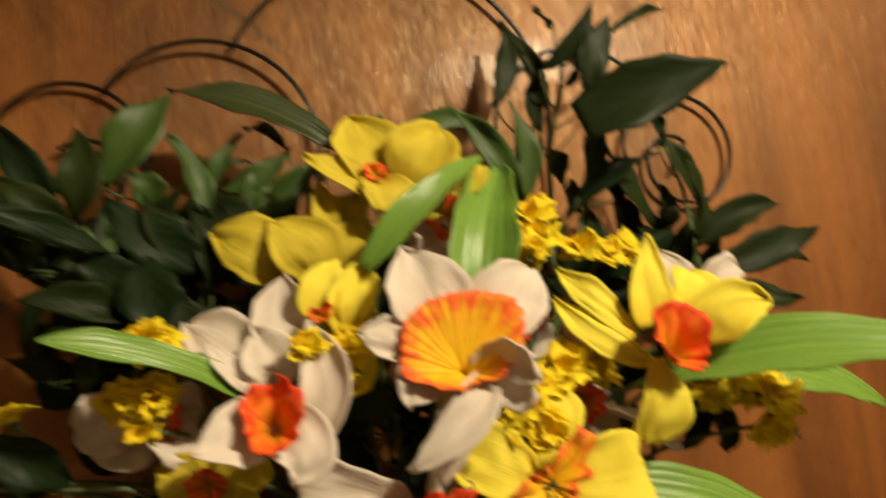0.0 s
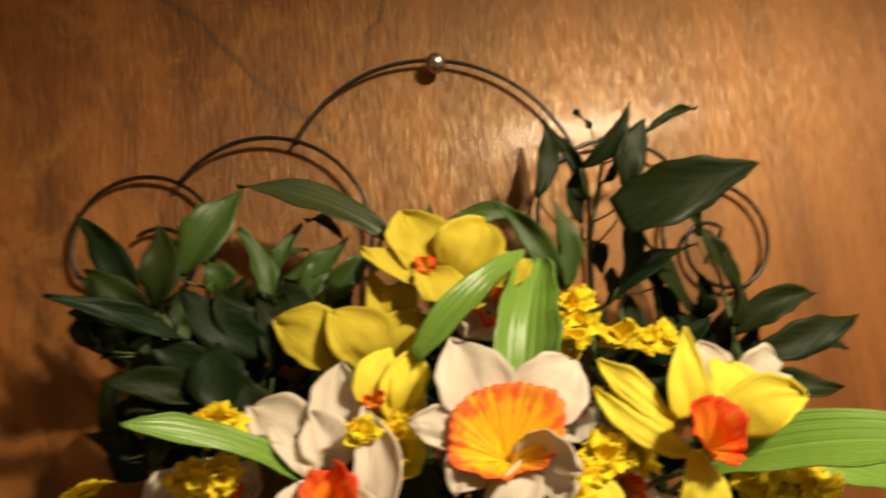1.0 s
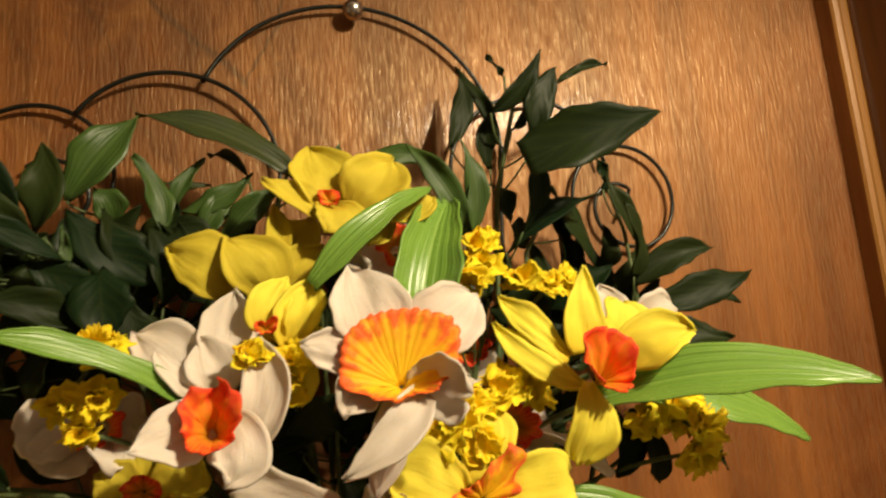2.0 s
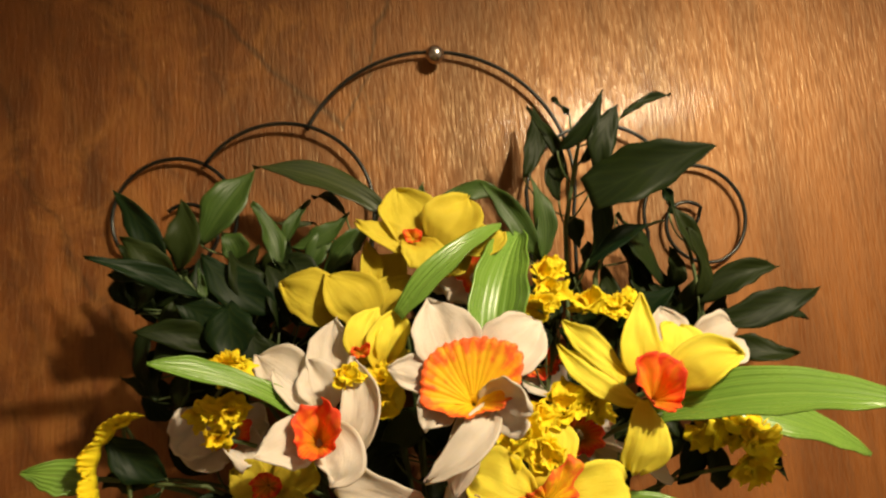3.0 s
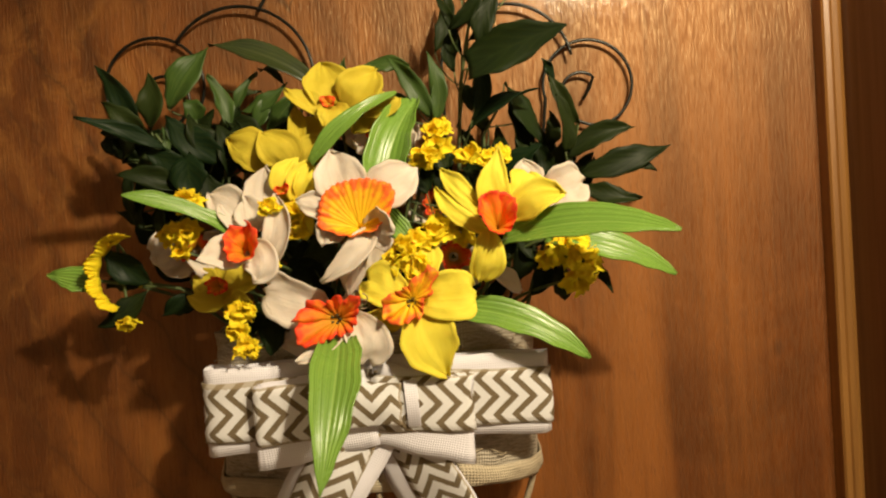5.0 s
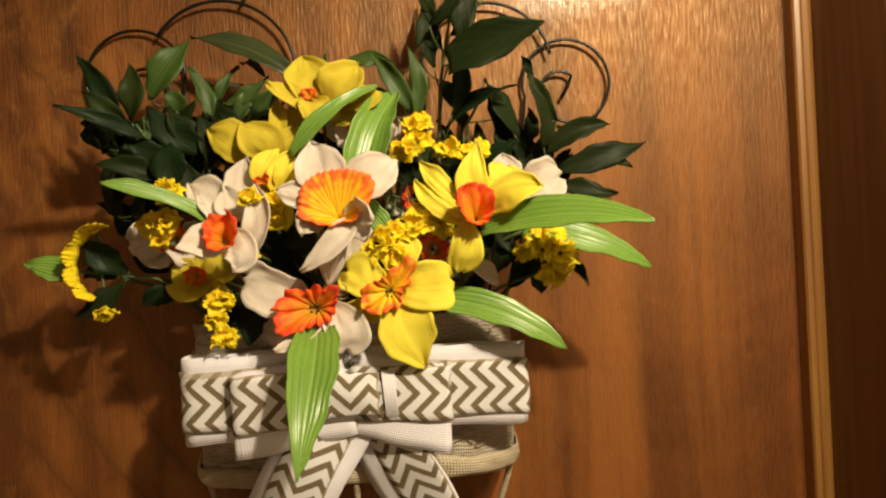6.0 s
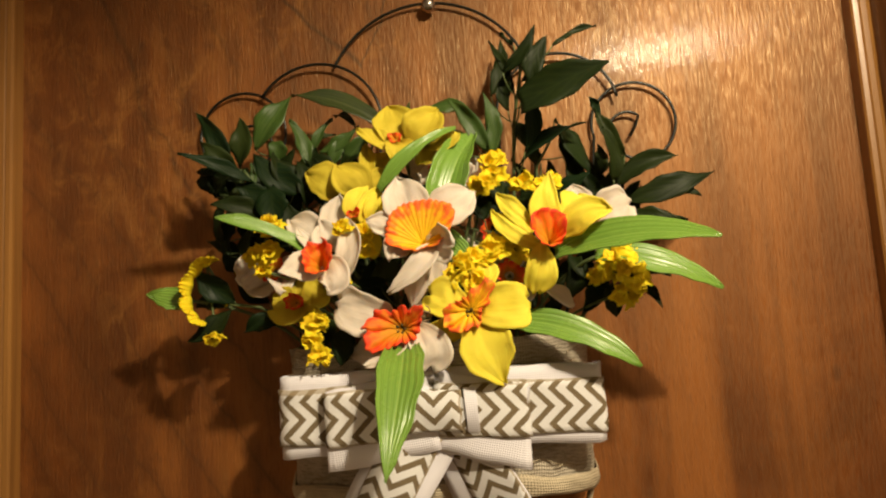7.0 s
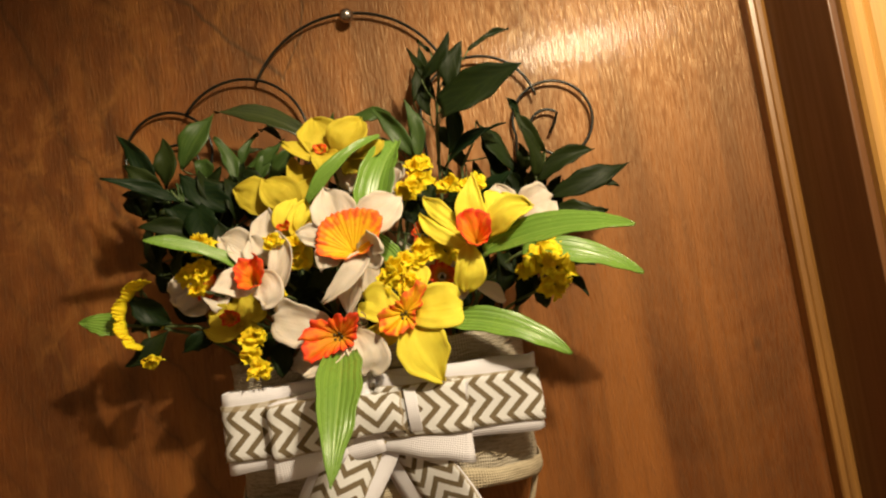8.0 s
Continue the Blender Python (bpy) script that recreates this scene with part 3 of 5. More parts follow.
spl = arc(-0.1852, 1.5785, 0.0460, -25, 205, 44, WY + 0.001) + arc(-0.1815, 1.5705, 0.0375, 215, 330, 20, r1=0.030)[1:] + arc(-0.1787, 1.5664, 0.026, 335, 485, 24, r1=0.020)[1:]
part("wire_scroll", tube([(-0.125, -0.02, 1.34), (-0.132, -0.02, 1.42), (-0.1385, WY, 1.52), *spl], WR, 8), WIRE, basket)
two = arc(0.1455, 1.5745, 0.0615, 172, 10, 40, WY - 0.003, WY - 0.003)
part("wire_scroll", tube([(0.09, -0.03, 1.34), (0.088, -0.02, 1.42), (0.0845, WY, 1.53), *two], WR, 8), WIRE, basket)
spr = arc(0.2205, 1.5575, 0.0417, 196, -50, 50, WY + 0.001) + arc(0.2195, 1.5565, 0.0415, -58, -170, 24, r1=0.024)[1:] + arc(0.2139, 1.5508, 0.0180, -190, -312, 16)[1:]
part("wire_scroll", tube([(0.128, -0.03, 1.34), (0.155, -0.02, 1.43), (0.175, WY, 1.50), *spr, (0.2225, WY, 1.5545), (0.2155, WY, 1.5435)], WR, 8), WIRE, basket)

pin = thing("door_knob_pin", (0.021, 0, 1.7), "small round steel knob that holds the wire scroll", "hook")
part("ball", ball((0.0205, -0.0115, 1.7005), 0.0078), STEEL, pin)
part("shank", tube([(0.0205, 0.004, 1.7005), (0.0205, -0.014, 1.7005)], 0.0026, 10), STEEL, pin)

# ---- flowers ----
MOUTH = Vector((0.013, -0.045, 1.335))


def stem_to_basket(owner, start, name="stem", r=0.0016, seed=0):
    rng = random.Random(seed)
    s = V(start)
    end = Vector((BX + max(-0.1, min(0.1, (s.x - BX) * 0.4)) + rng.uniform(-0.01, 0.01), -0.04 + rng.uniform(-0.015, 0.015), 1.30))
    mid = Vector((s.x * 0.25 + end.x * 0.75, -0.05, s.z * 0.85 + end.z * 0.15))
    mid.y = max(s.y + 0.03, min(mid.y, -0.02))
    return part(name, tube(curve_points(s, mid, end, 10), r, 7), STEM, owner)


def daffodil(label, centre, tips, petal, cup_data, cup_mat, width=0.034, shape="petal", fold=0.25, bend=-0.004, eye=True, wave=0.0020, seed=1, group="daffodils"):
    """centre; petals as (tip, width factor, bend, normal); the cup's data; a stem down into the basket."""
    c = V(centre)
    ob = thing("daffodil", c, label, "flower", group)
    rng = random.Random(seed)
    for i, (tip, wf, bd, nrm) in enumerate(tips):
        t = V(tip)
        root = c + (t - c) * 0.06 + Vector((0, 0.004, 0))
        part("petal", blade(root, t, width * wf * 0.93, nrm, bend if bd is None else bd, fold + rng.uniform(-0.1, 0.2), shape, sway=rng.uniform(-0.003, 0.003), twist=rng.uniform(-0.5, 0.5), wave=wave, thick=0.0011, nu=16, nv=13, seed=seed * 13 + i, rib=0.13, curl=rng.uniform(-0.05, 0.06)), petal, ob)
    if cup_data:
        part("cup", cup_data, cup_mat, ob, "frilled orange cup")
    if eye:
        part("stamen", ball(c + Vector((0, -0.004, 0)), 0.0035, 8, 10), SEED, ob)
    stem_to_basket(ob, c + Vector((0, 0.006, 0)), seed=seed)
    return ob


def petal_sheet(root, ctl, tip, width, shape, fold, normal, wave, seed):
    """A pressed cloth petal along a curve: cupped, with a rolled rim, soft dents and an uneven outline."""
    root, ctl, tip, n0 = V(root), V(ctl), V(tip), V(normal).normalized()
    rng = random.Random(seed)
    ph = [rng.uniform(0, 6.28) for _ in range(4)]
    lean, roll_up, tip_turn, off = rng.uniform(-0.16, 0.16), rng.uniform(0.08, 0.2), rng.uniform(-0.35, 0.35), Vector((seed * 1.3, seed * 0.7, 0))
    nu, nv = 18, 15
    rows, uvs = [], []
    for i in range(nu + 1):
        u = i / nu
        c = root * (1 - u) ** 2 + ctl * 2 * u * (1 - u) + tip * u * u
        t = ((ctl - root) * (1 - u) + (tip - ctl) * u).normalized()
        s = t.cross(n0).normalized()
        n = s.cross(t)
        w = width / 2 * width_at(shape, u)
        row, tex = [], []
        for j in range(nv):
            v = j / (nv - 1) * 2 - 1
            side = 1 + lean * math.copysign(1, v) * math.sin(math.pi * u) + (0.07 * math.sin(u * 7 + ph[0] + (2.4 if v > 0 else 0)) + 0.025 * math.sin(u * 19 + ph[3])) * abs(v)
            lift = 0.6 * fold * w * v * v + roll_up * w * v ** 6 - 0.05 * w * math.exp(-v * v * 22) * (1 - u)
            lift += wave * (math.sin(u * 6 + ph[1] + v) * v * v + 1.6 * noise.noise(Vector((u * 2.3, v * 1.6, 0)) + off) + 0.6 * noise.noise(Vector((u * 5, v * 4, 3)) + off))
            lift += tip_turn * w * max(0, u - 0.7) * 3
            end = 0.055 * width * math.sin(v * 4.5 + ph[2]) * max(0, u - 0.75) * 4
            row.append(c + s * w * v * side + n * lift + t * end)
            tex.append((u, v / 2 + 0.5))
        rows.append(row)
        uvs.append(tex)
    return grid_mesh(rows, uvs, 0.0010)


def bell(base, lobes, folds, amp, crush, seed):
    """A frilled cup that opens towards the room; lobes are (degrees, reach, forward) round its uneven rim."""
    base = V(base)
    rng = random.Random(seed)
    ph = rng.uniform(0, 6.28)
    segs, rings = 132, 12
    ring = [*lobes, (lobes[0][0] + 360, *lobes[0][1:])]

    def at(q):
        q = (q - ring[0][0]) % 360 + ring[0][0]
        for (a, r, h), (b, r2, h2) in zip(ring, ring[1:]):
            if q <= b:
                k = (q - a) / (b - a)
                k = k * k * (3 - 2 * k)
                return r + (r2 - r) * k, h + (h2 - h) * k
        return ring[0][1:]

    rows, uvs = [], []
    for i in range(rings):
        t = i / (rings - 1)
        row, tex = [], []
        for j in range(segs):
            q = j / segs * 360
            r, h = at(q)
            a = radians(q)
            pleat = math.sin(folds * a + ph + 0.8 * math.sin(3 * a)) + 0.35 * math.sin(1.9 * folds * a + 2 * ph)
            rad = 0.0012 + (r - 0.0012) * t * (1 + 0.6 * amp * pleat * t * t)
            fore = h * (t ** 0.75) + amp * 0.030 * pleat * t
            p = Vector((rad * math.cos(a), -fore, rad * math.sin(a)))
            p += noise.noise_vector(p * 130 + Vector((seed, 0, 0))) * crush * r * t
            row.append(base + p)
            tex.append((j / segs, t))
        rows.append(row)
        uvs.append(tex)
    return grid_mesh(rows, uvs, 0.0006, ring=True)


def bloom(label, centre, petals, petal, cup_data, cup_mat, stamen, wave, seed):
    """A daffodil with each petal laid along its own curve, its cup and a stem down into the basket."""
    c = V(centre)
    ob = thing("daffodil", c, label, "flower", "daffodils")
    for i, (root, ctl, tip, width, shape, fold, nrm) in enumerate(petals):
        part("petal", petal_sheet(root, ctl, tip, width, shape, fold, nrm, wave, seed * 13 + i), petal, ob)
    if cup_data:
        part("cup", cup_data, cup_mat, ob, "frilled orange cup")
    if stamen:
        for k in range(5):
            a = k * 1.2566
            foot = c + Vector((math.cos(a) * stamen[0] * 0.5, stamen[1], math.sin(a) * stamen[0] * 0.5))
            part("stamen", tube([foot, foot + Vector((math.cos(a) * 0.0018, -0.006, math.sin(a) * 0.0018))], 0.0011, 6), SEED, ob)
    stem_to_basket(ob, c + Vector((0, 0.006, 0)), seed=seed)
    return ob


F = (0, -1, 0.15)
bloom("white cloth daffodil with a broad fan-like orange and yellow cup", (0.0131, -0.1370, 1.4343), [
    ((0.0081, -0.1360, 1.4483), (0.0055, -0.1480, 1.4674), (-0.0054, -0.1320, 1.4913), 0.0376, "broad", 0.35, F),
    ((0.0209, -0.1360, 1.4477), (0.0377, -0.1485, 1.4606), (0.0587, -0.1310, 1.4750), 0.0359, "broad", 0.35, F),
    ((0.0017, -0.1380, 1.4434), (-0.0150, -0.1480, 1.4488), (-0.0301, -0.1460, 1.4541), 0.0195, "petal", 0.2, (-0.3, -1, 0.1)),
    ((0.0093, -0.1390, 1.4395), (-0.0082, -0.1495, 1.4342), (-0.0130, -0.1500, 1.4207), 0.0220, "broad", 0.2, (-0.2, -1, -0.1)),
    ((0.0265, -0.1430, 1.4325), (0.0232, -0.1650, 1.4185), (-0.0146, -0.1510, 1.3941), 0.0191, "petal", 0.2, (-0.2, -1, 0.1)),
    ((0.0165, -0.1380, 1.4306), (0.0090, -0.1490, 1.4136), (0.0020, -0.1320, 1.3805), 0.0222, "broad", -0.2, (0.3, -0.95, 0.1)),
    ((0.0182, -0.1430, 1.4363), (0.0315, -0.1545, 1.4312), (0.0391, -0.1680, 1.4250), 0.0308, "square", 0.1, (-0.6, -0.75, -0.1)),
    ((0.0298, -0.1250, 1.4305), (0.0171, -0.1225, 1.4181), (0.0194, -0.1180, 1.3957), 0.0186, "broad", 0.3, (0.3, -0.9, 0.1)),
], WHITE, bell((0.0152, -0.1410, 1.4314), ((0, 0.0150, 0.0190), (18, 0.0250, 0.0185), (49, 0.0393, 0.0100), (70, 0.0376, 0.0080), (90, 0.0368, 0.0070), (131, 0.0368, 0.0080), (160, 0.0316, 0.0100), (174, 0.0299, 0.0120), (190, 0.0171, 0.0160), (215, 0.0094, 0.0180), (270, 0.0043, 0.0160), (320, 0.0051, 0.0160)), 42, 0.030, 0.030, 3), ORANGE, None, 0.0016, 1)
bloom("white cloth daffodil with an open frilled red-orange cup", (-0.0075, -0.1320, 1.3645), [
    ((-0.0161, -0.1300, 1.3717), (-0.0318, -0.1410, 1.3791), (-0.0625, -0.1240, 1.3882), 0.0373, "square", 0.25, (-0.3, -1, 0.2)),
    ((0.0047, -0.1320, 1.3664), (0.0169, -0.1490, 1.3494), (0.0131, -0.1420, 1.3311), 0.0341, "square", 0.3, (0.2, -1, -0.2)),
    ((-0.0020, -0.1380, 1.3536), (-0.0135, -0.1530, 1.3452), (-0.0351, -0.1560, 1.3367), 0.0143, "petal", 0.1, (0.25, -0.3, 0.9)),
    ((-0.0225, -0.1240, 1.3518), (-0.0374, -0.1205, 1.3467), (-0.0546, -0.1150, 1.3458), 0.0249, "broad", 0.1, F),
    ((-0.0025, -0.1200, 1.3703), (0.0056, -0.1170, 1.3776), (0.0162, -0.1100, 1.3848), 0.0179, "broad", 0.2, F),
], WHITE, bell((-0.0061, -0.1350, 1.3647), ((10, 0.0161, 0.0104), (45, 0.0249, 0.0143), (65, 0.0185, 0.0117), (90, 0.0185, 0.0130), (115, 0.0145, 0.0117), (145, 0.0265, 0.0156), (165, 0.0282, 0.0169), (178, 0.0313, 0.0195), (196, 0.0313, 0.0208), (215, 0.0298, 0.0208), (235, 0.0177, 0.0169), (270, 0.0109, 0.0130), (300, 0.0121, 0.0130), (335, 0.0137, 0.0117)), 12, 0.090, 0.140, 5), RED, (0.0036, -0.003), 0.0016, 2)
bloom("white cloth daffodil turned aside with an orange trumpet", (-0.0662, -0.1250, 1.4300), [
    ((-0.0766, -0.1150, 1.4371), (-0.0898, -0.1115, 1.4561), (-0.1095, -0.1020, 1.4675), 0.0308, "broad", 0.4, (0.2, -1, 0.1)),
    ((-0.0746, -0.1260, 1.4304), (-0.0874, -0.1260, 1.4405), (-0.0974, -0.1180, 1.4584), 0.0124, "petal", 0.5, (0.5, -0.8, 0.2)),
    ((-0.0666, -0.1130, 1.4439), (-0.0664, -0.1140, 1.4604), (-0.0607, -0.1070, 1.4860), 0.0280, "broad", 0.3, F),
    ((-0.0680, -0.1210, 1.4346), (-0.0680, -0.1245, 1.4476), (-0.0773, -0.1140, 1.4622), 0.0258, "broad", 0.35, F),
    ((-0.0588, -0.1340, 1.4109), (-0.0398, -0.1510, 1.4256), (-0.0509, -0.1240, 1.4626), 0.0231, "broad", 0.25, (-0.25, -0.95, 0)),
    ((-0.0661, -0.1400, 1.4198), (-0.0802, -0.1530, 1.4238), (-0.0986, -0.1660, 1.4158), 0.0276, "broad", 0.15, (-0.05, -0.95, 0.2)),
    ((-0.0663, -0.1380, 1.4253), (-0.0531, -0.1540, 1.4101), (-0.0636, -0.1500, 1.3966), 0.0269, "broad", 0.12, (-0.1, -1, -0.1)),
], WHITE, bell((-0.0697, -0.1380, 1.4170), ((10, 0.0104, 0.0220), (35, 0.0159, 0.0242), (60, 0.0208, 0.0220), (75, 0.0279, 0.0198), (90, 0.0230, 0.0176), (105, 0.0222, 0.0176), (125, 0.0184, 0.0220), (150, 0.0119, 0.0264), (185, 0.0095, 0.0286), (230, 0.0055, 0.0308), (300, 0.0055, 0.0286)), 7, 0.070, 0.200, 8), RED, None, 0.0016, 3)
bloom("white cloth daffodil half hidden behind a yellow one", (0.1561, -0.0970, 1.4511), [
    ((0.1460, -0.0960, 1.4530), (0.1443, -0.1040, 1.4656), (0.1441, -0.1000, 1.4792), 0.0276, "broad", 0.5, F),
    ((0.1591, -0.0980, 1.4494), (0.1697, -0.1085, 1.4563), (0.1914, -0.1010, 1.4606), 0.0357, "square", 0.5, F),
    ((0.1518, -0.0920, 1.4470), (0.1414, -0.0960, 1.4484), (0.1321, -0.0880, 1.4506), 0.0262, "broad", 0.2, F),
    ((0.1611, -0.0920, 1.4442), (0.1671, -0.0960, 1.4355), (0.1751, -0.0880, 1.4272), 0.0280, "broad", 0.2, F),
], WHITE, bell((0.1592, -0.0990, 1.4540), ((0, 0.0092, 0.0100), (60, 0.0092, 0.0100), (120, 0.0079, 0.0100), (180, 0.0074, 0.0100), (240, 0.0074, 0.0100), (300, 0.0074, 0.0100)), 8, 0.100, 0.050, 9), ORANGE, None, 0.0016, 4)
daffodil("small white cloth daffodil in shade under the leaves", (-0.129, -0.082, 1.422), [
    ((-0.165, -0.085, 1.423), 1.05, 0, F), ((-0.151, -0.088, 1.403), 1.0, 0, F), ((-0.114, -0.105, 1.406), 0.8, 0.002, (0, -0.4, 0.9)), ((-0.146, -0.075, 1.439), 0.9, 0, F), ((-0.107, -0.08, 1.425), 0.9, 0, F)],
    WHITE, cup(((-0.128, -0.084, 1.422)), (0, -0.9, 0.3), 0.004, 0.012, 0.012, 8, 0.12, seed=10), RED, 0.032, "round", eye=False, seed=5)
daffodil("white cloth daffodil deep behind light green leaves", (0.032, -0.062, 1.511), [
    ((-0.004, -0.068, 1.513), 0.9, 0, F), ((0.01, -0.085, 1.494), 0.9, 0, F), ((0.058, -0.06, 1.523), 1.0, 0, F), ((0.055, -0.072, 1.494), 1.0, 0, F), ((0.029, -0.05, 1.544), 0.9, 0, F)],
    WHITE, cup(((0.032, -0.064, 1.511)), (0, -0.95, 0.2), 0.004, 0.014, 0.012, 8, 0.12, seed=11), RED, 0.034, "round", eye=False, seed=6)
daffodil("white cloth daffodil in the shade between yellow ones", (0.084, -0.092, 1.405), [
    ((0.071, -0.09, 1.425), 1.0, 0, F), ((0.105, -0.09, 1.416), 0.9, 0, F), ((0.076, -0.095, 1.383), 1.0, 0, F), ((0.138, -0.108, 1.377), 0.75, 0.004, (0.1, -0.25, 0.95)), ((0.106, -0.1, 1.391), 0.9, 0, F)],
    WHITE, cup(((0.084, -0.094, 1.405)), (0.1, -0.95, 0.1), 0.004, 0.012, 0.012, 8, 0.12, seed=12), RED, 0.034, "round", eye=False, seed=7)
daffodil("white cloth daffodil deep in the middle of the bunch", (0.072, -0.048, 1.451), [
    ((0.055, -0.05, 1.463), 1.0, 0, F), ((0.087, -0.048, 1.461), 0.9, 0, F), ((0.078, -0.063, 1.428), 1.0, 0, F), ((0.053, -0.053, 1.437), 0.9, 0, F), ((0.073, -0.038, 1.478), 0.9, 0, F)],
    WHITE, cup(((0.073, -0.05, 1.451)), (0, -0.95, 0.1), 0.004, 0.012, 0.012, 8, 0.12, seed=13), RED, 0.034, "round", eye=False, seed=8)

bloom("yellow cloth daffodil with a small orange cup at the top", (-0.0078, -0.0860, 1.5367), [
    ((-0.0082, -0.0840, 1.5353), (-0.0103, -0.0960, 1.5471), (-0.0185, -0.0680, 1.5747), 0.0378, "broad", 0.4, (0.1, -1, 0.15)),
    ((0.0023, -0.0860, 1.5325), (0.0146, -0.1035, 1.5404), (0.0289, -0.0830, 1.5633), 0.0382, "broad", 0.4, (-0.1, -1, 0.15)),
    ((-0.0096, -0.0880, 1.5317), (-0.0217, -0.1035, 1.5295), (-0.0458, -0.0890, 1.5504), 0.0204, "petal", 0.3, (0.1, -0.9, 0.4)),
    ((-0.0075, -0.0880, 1.5363), (-0.0052, -0.1070, 1.5236), (-0.0129, -0.1060, 1.5162), 0.0285, "broad", 0.2, F),
    ((0.0185, -0.0900, 1.5291), (0.0352, -0.1055, 1.5257), (0.0484, -0.0990, 1.5355), 0.0231, "broad", 0.35, (0.2, -0.9, 0.3)),
    ((0.0125, -0.0860, 1.5311), (0.0206, -0.0955, 1.5212), (0.0094, -0.0990, 1.5100), 0.0252, "broad", 0.2, (0.2, -0.9, -0.1)),
], DIM_YELLOW, bell((-0.0100, -0.0930, 1.5353), ((0, 0.0051, 0.0040), (45, 0.0075, 0.0040), (90, 0.0056, 0.0040), (135, 0.0084, 0.0040), (180, 0.0056, 0.0040), (270, 0.0028, 0.0040)), 5, 0.060, 0.050, 14), RED, None, 0.0016, 5)
bloom("yellow cloth daffodil with an upright red-orange trumpet", (0.1181, -0.1340, 1.4293), [
    ((0.1174, -0.1280, 1.4414), (0.1166, -0.1345, 1.4616), (0.1224, -0.1270, 1.4875), 0.0253, "drop", 0.5, F),
    ((0.1070, -0.1300, 1.4387), (0.0911, -0.1330, 1.4540), (0.0777, -0.1120, 1.4752), 0.0158, "petal", 0.05, (-0.15, -0.95, 0.25)),
    ((0.1118, -0.1340, 1.4252), (0.0875, -0.1380, 1.4343), (0.0730, -0.1140, 1.4608), 0.0166, "petal", 0.05, (-0.15, -0.95, 0.25)),
    ((0.1266, -0.1370, 1.4317), (0.1401, -0.1515, 1.4519), (0.1658, -0.1560, 1.4479), 0.0278, "petal", 0.35, (0.1, -0.9, 0.35)),
    ((0.1296, -0.1300, 1.4420), (0.1393, -0.1370, 1.4517), (0.1430, -0.1240, 1.4675), 0.0252, "square", 0.4, F),
    ((0.1132, -0.1400, 1.4266), (0.1085, -0.1595, 1.4095), (0.1025, -0.1410, 1.3860), 0.0252, "square", -0.35, (0.1, -1, 0.1)),
], YELLOW, bell((0.1176, -0.1380, 1.4256), ((5, 0.0096, 0.0200), (30, 0.0148, 0.0200), (52, 0.0207, 0.0200), (62, 0.0244, 0.0180), (74, 0.0281, 0.0160), (90, 0.0267, 0.0140), (108, 0.0296, 0.0160), (122, 0.0259, 0.0180), (135, 0.0214, 0.0200), (150, 0.0148, 0.0240), (180, 0.0089, 0.0260), (230, 0.0048, 0.0260), (310, 0.0048, 0.0260)), 9, 0.060, 0.120, 15), RED, None, 0.0016, 6)
bloom("yellow cloth daffodil seen from its side", (-0.0474, -0.0820, 1.4939), [
    ((-0.0606, -0.0900, 1.4915), (-0.0744, -0.1085, 1.4984), (-0.0950, -0.0890, 1.5124), 0.0342, "broad", -0.3, (-0.2, -1, 0.1)),
    ((-0.0412, -0.0920, 1.4820), (-0.0456, -0.1205, 1.4949), (-0.0658, -0.0990, 1.5149), 0.0337, "broad", -0.3, (-0.1, -1, 0.2)),
    ((-0.0353, -0.0850, 1.4991), (-0.0399, -0.0920, 1.5123), (-0.0397, -0.0790, 1.5378), 0.0151, "petal", 0.5, (0.5, -0.8, 0.1)),
    ((-0.0371, -0.0800, 1.5023), (-0.0274, -0.0830, 1.5150), (-0.0197, -0.0740, 1.5303), 0.0296, "broad", 0.1, F),
    ((-0.0416, -0.0880, 1.4895), (-0.0256, -0.0960, 1.5017), (-0.0139, -0.0800, 1.5117), 0.0254, "broad", 0.1, F),
], DIM_YELLOW, None, None, None, 0.0016, 7)
bloom("yellow cloth daffodil tucked beside a white one", (-0.0429, -0.1100, 1.4595), [
    ((-0.0402, -0.1140, 1.4591), (-0.0503, -0.1235, 1.4720), (-0.0348, -0.1110, 1.4910), 0.0205, "petal", 0.35, (-0.2, -1, 0.1)),
    ((-0.0351, -0.1140, 1.4543), (-0.0310, -0.1255, 1.4718), (-0.0216, -0.1110, 1.4877), 0.0223, "broad", 0.4, (0.1, -1, 0.1)),
    ((-0.0365, -0.1100, 1.4615), (-0.0265, -0.1130, 1.4625), (-0.0186, -0.1040, 1.4648), 0.0245, "broad", 0.2, F),
    ((-0.0388, -0.1170, 1.4574), (-0.0350, -0.1345, 1.4411), (-0.0313, -0.1180, 1.4267), 0.0264, "broad", 0.3, F),
    ((-0.0450, -0.1080, 1.4621), (-0.0499, -0.1130, 1.4574), (-0.0576, -0.1060, 1.4538), 0.0181, "broad", 0.2, F),
], YELLOW, bell((-0.0463, -0.1190, 1.4647), ((0, 0.0053, 0.0050), (40, 0.0071, 0.0050), (90, 0.0027, 0.0050), (150, 0.0058, 0.0050), (200, 0.0049, 0.0050), (270, 0.0027, 0.0050)), 6, 0.080, 0.050, 16), RED, None, 0.0016, 8)
